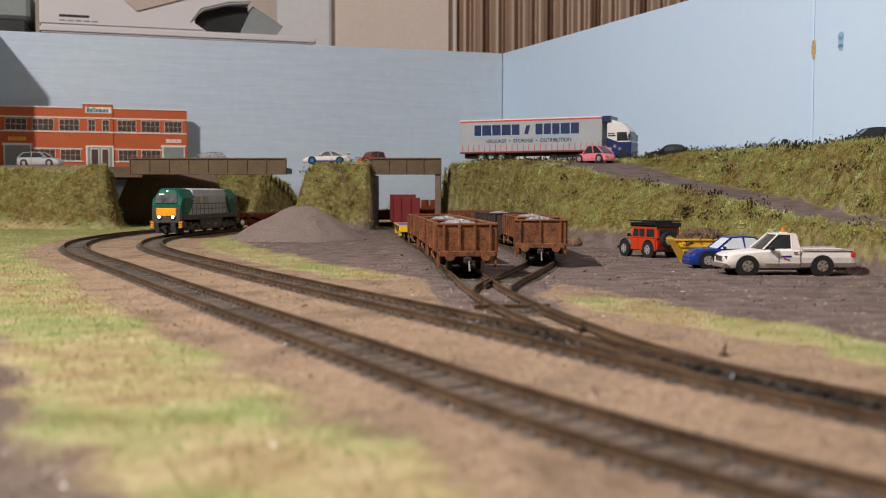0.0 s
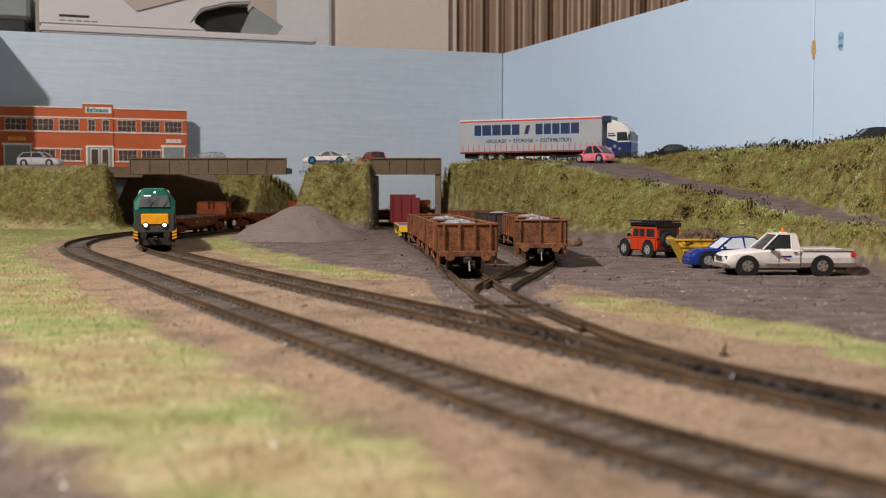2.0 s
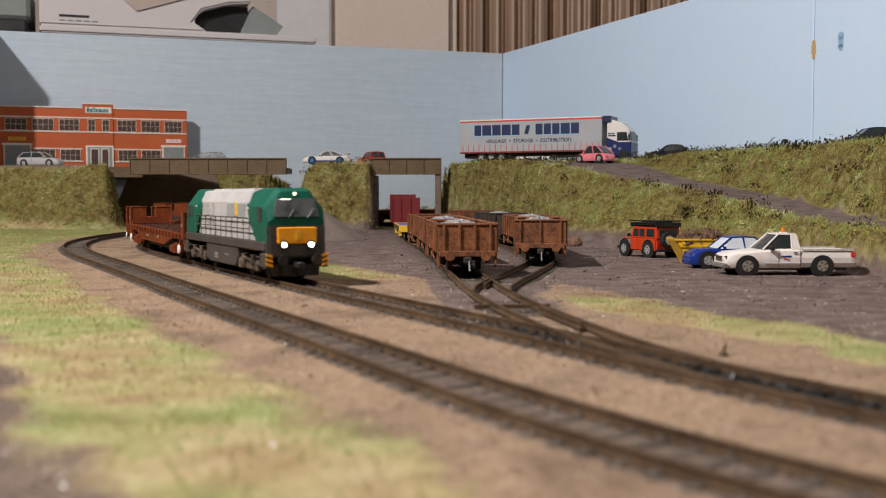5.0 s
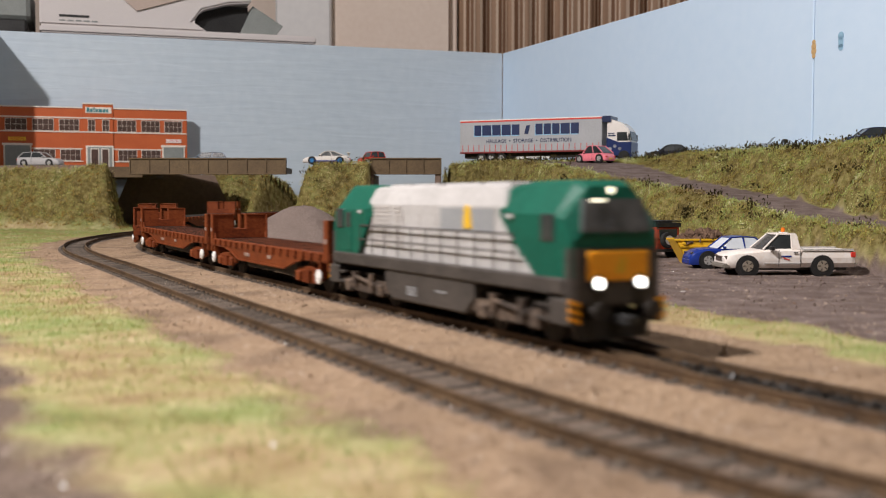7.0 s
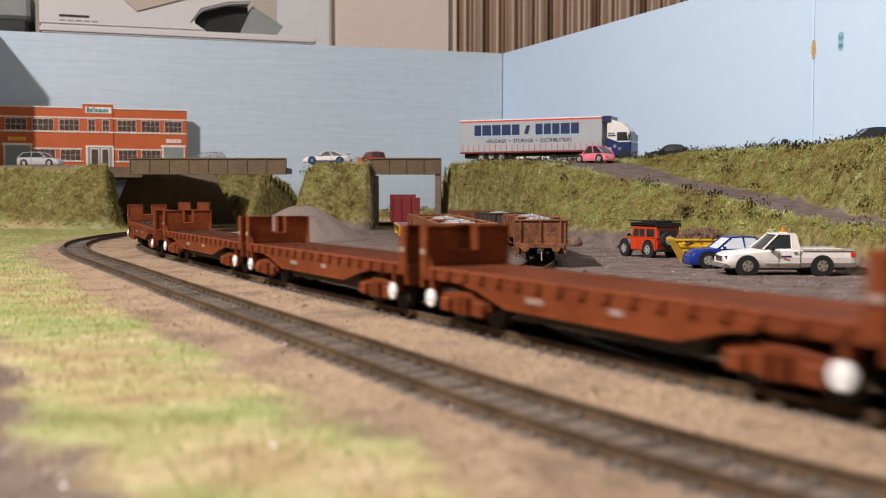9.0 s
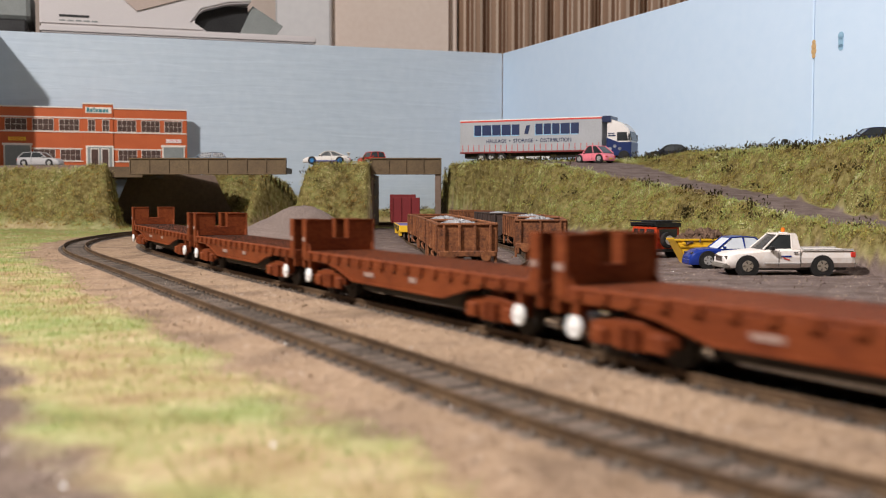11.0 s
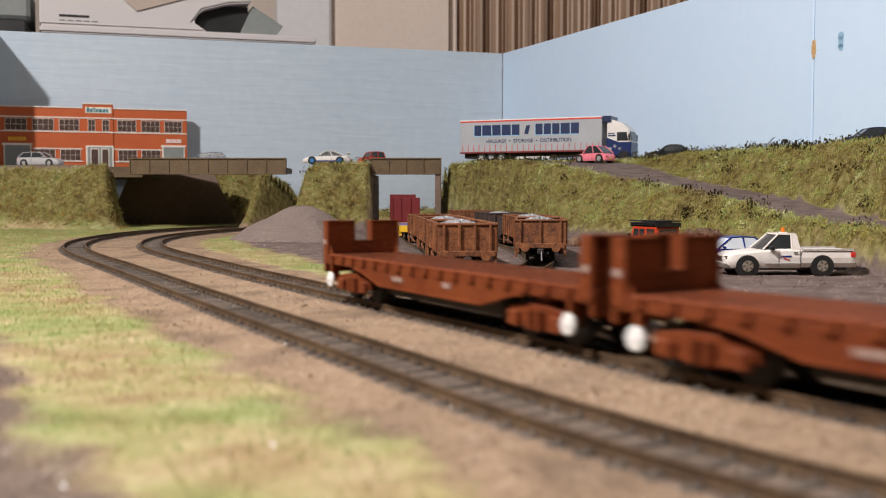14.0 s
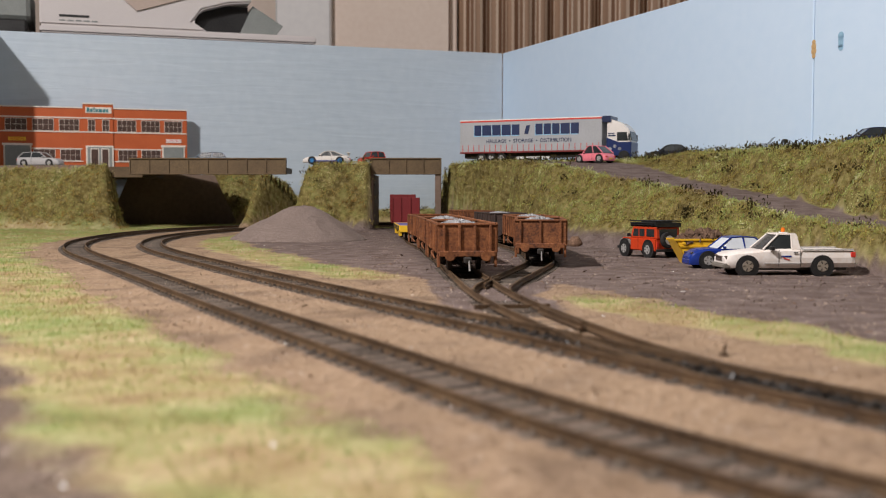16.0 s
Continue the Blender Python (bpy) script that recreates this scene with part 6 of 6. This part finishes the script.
# check rails and the tie bar of the turnouts
for off, s0, s1 in ((0.0062, 0.24, 0.31), (-0.0062, 0.34, 0.40)):
    rail_part(SIDING_A, off, s0, s1, yard_a, "check_rail")
rail_part(SIDING_B, 0.0060, 0.10, 0.15, yard_b, "check_rail")
x, y, a = SIDING_A.at(s_at_y(SIDING_A, 0.44))
part("tie_bar", box(-0.0012, 0.0012, -0.016, 0.016, -0.0035, -0.0018), M_RAIL, yard_a, at=Matrix.Translation((x, y, 0)) @ Matrix.Rotation(a, 4, "Z"))
lever = thing("point_lever", pose(0.0830, 0.312, -0.0042, 0, 0, 20), "small rusty point motor lever stub beside the track", "point lever")
part("base", box(-0.0012, 0.0012, -0.0010, 0.0010, 0, 0.0010, 0.0003), M_RAIL, lever)
part("stem", cyl((0, 0, 0.001), (0.0004, 0, 0.0034), 0.0005, 8), M_RAIL, lever)


# ---------------------------------------------------------------- bridges


def bridge(x0, x1, label, tilt, depth):
    L = x1 - x0
    t = thing("road_bridge", pose((x0 + x1) / 2, 1.402, 0, 0, 0, tilt), label, "bridge")
    part("girder", box(-L / 2, L / 2, -0.0025, 0.0025, 0.0735, 0.0935, 0.0004), M_PLATE, t)
    part("top_flange", box(-L / 2, L / 2, -0.0042, 0.0042, 0.0928, 0.0946, 0.0004), M_PLATE, t)
    part("bottom_flange", box(-L / 2, L / 2, -0.0042, 0.0042, 0.0728, 0.0744, 0.0004), M_PLATE, t)
    n = max(3, round(L / 0.0245))
    for k in range(n + 1):
        x = -L / 2 + 0.001 + (L - 0.002) * k / n
        part("stiffener", box(x - 0.0007, x + 0.0007, -0.0040, -0.0024, 0.0744, 0.0928), M_PLATE, t)
    part("deck", box(-L / 2 + 0.0006, L / 2 - 0.016, 0.0027, depth, 0.0770, 0.0850, 0.0005), material("road_deck_grey", [(0.12, 0.11, 0.10), (0.2, 0.18, 0.17)], 0.9), t)
    return t


# extra deck depth on the long span is added to shade the tunnel panel
bridge(-0.4125, -0.2060, "brown plate-girder road bridge over the running lines", 0.0, 0.165)
bridge(-0.0955, -0.0020, "short brown plate-girder bridge over the siding", 0.0, 0.085)
# abutments
ab = thing("abutment", pose(0, 0, 0), "dark vertical bridge abutment wall", "abutment")
part("face", box(-0.0105, -0.0025, 1.400, 1.49, -0.006, 0.0732, 0.0006), M_TUNNEL, ab)
ab = thing("abutment", pose(0, 0, 0), "dark vertical bridge abutment wall beside the spur", "abutment")
part("face", box(-0.0962, -0.0915, 1.400, 1.52, -0.006, 0.0732, 0.0006), M_TUNNEL, ab)
# sloping brown tunnel lining behind the long span
tm = BACK_M @ Matrix.Translation((0.0, -0.100, 0))
solid("tunnel_panel", prism([(0.150, -0.004), (0.3430, -0.004), (0.3068, 0.0765), (0.1847, 0.0765)], -0.004, 0.0, 0.0004), M_TUNNEL, "dark brown card tunnel panel under the road", "tunnel panel", "structure", tm)
solid("road_deck", box(-0.640, -0.412, 1.46, 1.60, 0.070, 0.0848, 0.0005), M_PLATE, "brown-edged upper roadway slab", "road", "structure")


def ballast_mound():
    b = bmesh.new()
    bmesh.ops.create_grid(b, x_segments=70, y_segments=70, size=1.0)
    for v in b.verts:
        x, y = v.co.x * 0.071, v.co.y * 0.060
        r = math.hypot(v.co.x, v.co.y)
        h = 0.0405 * max(0.0, 1 - r) ** 0.88
        h = min(h, 0.0345 + 0.15 * (h - 0.0345)) if h > 0.0345 else h
        h += 0.0016 * noise.noise(Vector((x * 60, y * 60, 4))) + 0.0007 * noise.noise(Vector((x * 300, y * 300, 9)))
        v.co = (x + 0.006 * (1 - r), y, h if r < 0.99 else -0.004)
    return solid("ballast_mound", b, M_PILE, "heap of grey-brown gravel beside the track", "gravel heap", m=pose(-0.1465, 1.070, -0.001, 0, 0, -8), soft=True)


ballast_mound()

# ---------------------------------------------------------------- scenic scatter


def scatter(name, pts, mat, label, category, size, lean, shape, rng):
    """Many small flakes or fibres in one mesh. pts: n x 3; size: (low, high); lean: 0 upright fibres, 1 any way up."""
    n = len(pts)
    L = rng.uniform(size[0], size[1], n)
    a = rng.uniform(0, 2 * np.pi, n)
    tilt = np.abs(rng.normal(0, lean, n)) if lean <= 1 else rng.normal(lean, 0.25, n)
    up = np.stack([np.sin(tilt) * np.cos(a), np.sin(tilt) * np.sin(a), np.cos(tilt)], 1)
    b = rng.uniform(0, 2 * np.pi, n)
    side = np.stack([np.cos(b), np.sin(b), rng.uniform(-0.3, 0.3, n)], 1)
    side /= np.linalg.norm(side, axis=1)[:, None]
    if shape == "fibre":
        w = side * (L * rng.uniform(0.06, 0.12, n))[:, None]
        V = np.stack([pts - w, pts + w, pts + up * L[:, None]], 1)
        k = 3
    else:
        w = side * (L * rng.uniform(0.35, 0.6, n))[:, None]
        base = pts
        V = np.stack([base - w * 0.5, base + w * 0.6 - up * (L * 0.1)[:, None], base + w * 0.35 + up * (L * 0.9)[:, None], base - w * 0.6 + up * (L * 0.7)[:, None]], 1)
        k = 4
    me = bpy.data.meshes.new(name)
    me.from_pydata(V.reshape(-1, 3).tolist(), [], np.arange(n * k).reshape(n, k).tolist())
    me.materials.append(mat)
    return tagged(new(name, me), label, category, kind="stuff")


rng = np.random.default_rng(5)
LV = LEVEL
SLOPE = np.hypot(*np.gradient(LV, GSTEP))


def pick(n, test, weight=None):
    """Random places on the ground that pass the test(x, y, z, slope, zone)."""
    X = rng.uniform(GX0 + 0.01, GX1 - 0.01, n * 6)
    Y = rng.uniform(0.10, GY1 - 0.02, n * 6)
    I, J = ((X - GX0) / GSTEP).astype(int), ((Y - GY0) / GSTEP).astype(int)
    fx, fy = (X - GX0) / GSTEP - I, (Y - GY0) / GSTEP - J
    Z = (LV[J, I] * (1 - fx) + LV[J, I + 1] * fx) * (1 - fy) + (LV[J + 1, I] * (1 - fx) + LV[J + 1, I + 1] * fx) * fy
    keep = test(X, Y, Z, SLOPE[J, I], ZONE[J, I])
    # drop what no camera position could see: beyond the boards
    d1, d2 = C_PT - E_PT, R_PT - C_PT
    keep &= d1.x * (Y - E_PT.y) - d1.y * (X - E_PT.x) < -0.004
    keep &= d2.x * (Y - C_PT.y) - d2.y * (X - C_PT.x) < -0.004
    return np.stack([X, Y, Z], 1)[keep][:n]


view = lambda X, Y: np.abs(X) < 0.44 * Y + 0.03
clump = lambda X, Y, f, s: np.array([noise.noise(Vector((x * f, y * f, s))) for x, y in zip(X, Y)])

# flock on the level ground
p = pick(190000, lambda X, Y, Z, S, ZN: (ZN[:, 0] > 0.45) & (Z < 0.012) & view(X, Y) & (rng.random(len(X)) < ZN[:, 0]))
scatter("static_grass", p, M_FLOCK, "short yellow-green static grass on the level ground", "grass", (0.0008, 0.0022), 1.0, "fibre", rng)
# foliage on the banks, dry towards the left
bank = lambda X, Y, Z, S, ZN: (ZN[:, 0] > 0.5) & ((Z > 0.008) | (S > 0.5)) & view(X, Y) & (rng.random(len(X)) < np.clip(0.4 + S * 0.6, 0, 1))
p = pick(240000, bank)
p[:, 2] += rng.uniform(-0.001, 0.0012, len(p))
c = pick(9500, bank)
lump = clump(c[:, 0], c[:, 1], 24, 3.0) + 0.8 * clump(c[:, 0], c[:, 1], 60, 8.0)
r = np.clip(0.0032 + 0.0040 * lump, 0.0009, 0.0068) * rng.uniform(0.6, 1.3, len(c))
each = 36
d = rng.normal(0, 1, (len(c) * each, 3))
d /= np.linalg.norm(d, axis=1)[:, None]
d[:, 2] = np.abs(d[:, 2]) * 1.1 - 0.12
q = np.repeat(c, each, 0) + d * (np.repeat(r, each) * rng.uniform(0.55, 1.1, len(d)))[:, None]
p = np.concatenate([p, q])
left = (p[:, 0] < 0.0) & (rng.random(len(p)) < 0.75)
scatter("bank_foliage", p[~left], M_BANK, "olive and pale green foliage flakes on the embankment", "foliage", (0.0005, 0.0018), 1.0, "flake", rng)
scatter("dry_bank_foliage", p[left], M_DRY, "dry ochre foliage flakes on the embankment", "foliage", (0.0005, 0.0018), 1.0, "flake", rng)
p = pick(90000, bank)
p[:, 2] += rng.uniform(0.0005, 0.0025, len(p))
scatter("bank_grass", p, M_FLOCK, "pale grass fibres over the embankment", "grass", (0.0018, 0.0042), 0.9, "fibre", rng)
# dark scrub in clumps, thickest along the crests
seed = pick(900, lambda X, Y, Z, S, ZN: (ZN[:, 0] > 0.5) & (Z > 0.012) & view(X, Y) & (X > -0.30) & ((rng.random(len(X)) < 0.42) | (Z > 0.078)))
q = np.repeat(seed, 34, 0) + rng.normal(0, 1, (len(seed) * 34, 3)) * np.array([0.0042, 0.0042, 0.0026])
q[:, 2] = np.maximum(q[:, 2], np.repeat(seed[:, 2], 34) - 0.001) + 0.0034
scatter("dark_scrub", q, M_SCRUB, "clumps of dark scrub along the bank", "scrub", (0.0010, 0.0032), 1.0, "flake", rng)
# loose ballast grains
p = pick(42000, lambda X, Y, Z, S, ZN: (ZN[:, 0] < 0.4) & (Z < 0.010) & view(X, Y) & (rng.random(len(X)) < np.clip(0.45 / np.maximum(Y, 0.2) ** 0.5, 0, 1)))
scatter("loose_grit", p, M_STONEGRIT, "loose sandy ballast grains", "grit", (0.0005, 0.0015), 1.35, "flake", rng)
p = pick(320, lambda X, Y, Z, S, ZN: (Z < 0.010) & view(X, Y))
scatter("pale_debris", p, M_WHITE, "scattered white plaster crumbs", "debris", (0.0006, 0.0019), 1.4, "flake", rng)
p = pick(600, lambda X, Y, Z, S, ZN: (Z < 0.010) & view(X, Y) & (X > -0.05) & (ZN[:, 1] > 0.4))
scatter("dark_debris", p, M_RUBBLE, "dark twigs and crumbs on the yard", "debris", (0.0012, 0.0032), 1.3, "flake", rng)
# oil-black grit between the rails of the turnout
k = rng.uniform(-0.14, 0.26, 24000)
w = rng.uniform(-0.0085, 0.0085, len(k))
keep = rng.random(len(k)) < np.clip(1.0 - (k - 0.03) / 0.20, 0.06, 1)
p = np.array([(*FAR.at(a, b)[:2], -0.0018 - 0.0012 * c) for a, b, c in zip(k[keep], w[keep], rng.random(keep.sum()))])
scatter("oily_grit", p, M_OIL, "oil-blackened grit between the rails", "grit", (0.0008, 0.0020), 1.35, "flake", rng)
for x, y, r in ((0.1250, 1.000, 0.0062), (0.1190, 1.010, 0.0035)):
    b = bmesh.new()
    bmesh.ops.create_icosphere(b, subdivisions=3, radius=r)
    for v in b.verts:
        v.co *= 1 + 0.25 * noise.noise(v.co * 250 + Vector((x * 99, 0, 0)))
    solid("boulder", b, M_RUBBLE, "rounded pinkish stone at the foot of the bank", "stone", m=pose(x, y, level_at(x, y) + r * 0.5), soft=True)

# ---------------------------------------------------------------- movement
# way along the far line of the locomotive's nose
T_KEYS = (0.0, 1.5, 3.5, 4.2, 6.3, 7.0, 9.0, 12.5, 14.5, 16.0)
S_KEYS = (0.965, 0.786, 0.562, 0.484, 0.222, 0.118, -0.172, -0.703, -1.001, -1.225)


def nose_at(t):
    """Eased through the keys."""
    k = max(0, min(len(T_KEYS) - 2, int(np.searchsorted(T_KEYS, t, "right")) - 1))
    slopes = np.gradient(S_KEYS, T_KEYS)
    t0, t1 = T_KEYS[k], T_KEYS[k + 1]
    d = t1 - t0
    u = (t - t0) / d
    return ((2 * u ** 3 - 3 * u * u + 1) * S_KEYS[k] + (u ** 3 - 2 * u * u + u) * d * slopes[k] + (3 * u * u - 2 * u ** 3) * S_KEYS[k + 1] + (u ** 3 - u * u) * d * slopes[k + 1])


def on_rails(s, base):
    (xa, ya, _), (xb, yb, _) = FAR.at(s - base / 2), FAR.at(s + base / 2)
    za, zb = rise(ya), rise(yb)
    m = Matrix.Translation(((xa + xb) / 2, (ya + yb) / 2, (za + zb) / 2))
    return m @ Matrix.Rotation(math.atan2(ya - yb, xa - xb), 4, "Z") @ Matrix.Rotation(-math.atan2(za - zb, base), 4, "Y")


def motions():
    times = [i * 0.2 for i in range(81)]
    walk(loco, [(t, on_rails(nose_at(t) + LOCO_L / 2 - 0.003, 0.113)) for t in times])
    for i, w in enumerate(wagons):
        walk(w, [(t, on_rails(nose_at(t) + 0.1928 + 0.0905 + WAG * i, 0.141)) for t in times])
    spins = [i / FPS for i in range(0, 16 * FPS + 1)]
    roll = [(S_KEYS[0] - nose_at(t)) for t in spins]
    for ob, x, r in SPUN:
        walk(ob, [(t, Matrix.Translation((x, 0, r)) @ Matrix.Rotation(d / r, 4, "Y")) for t, d in zip(spins, roll)])


motions()
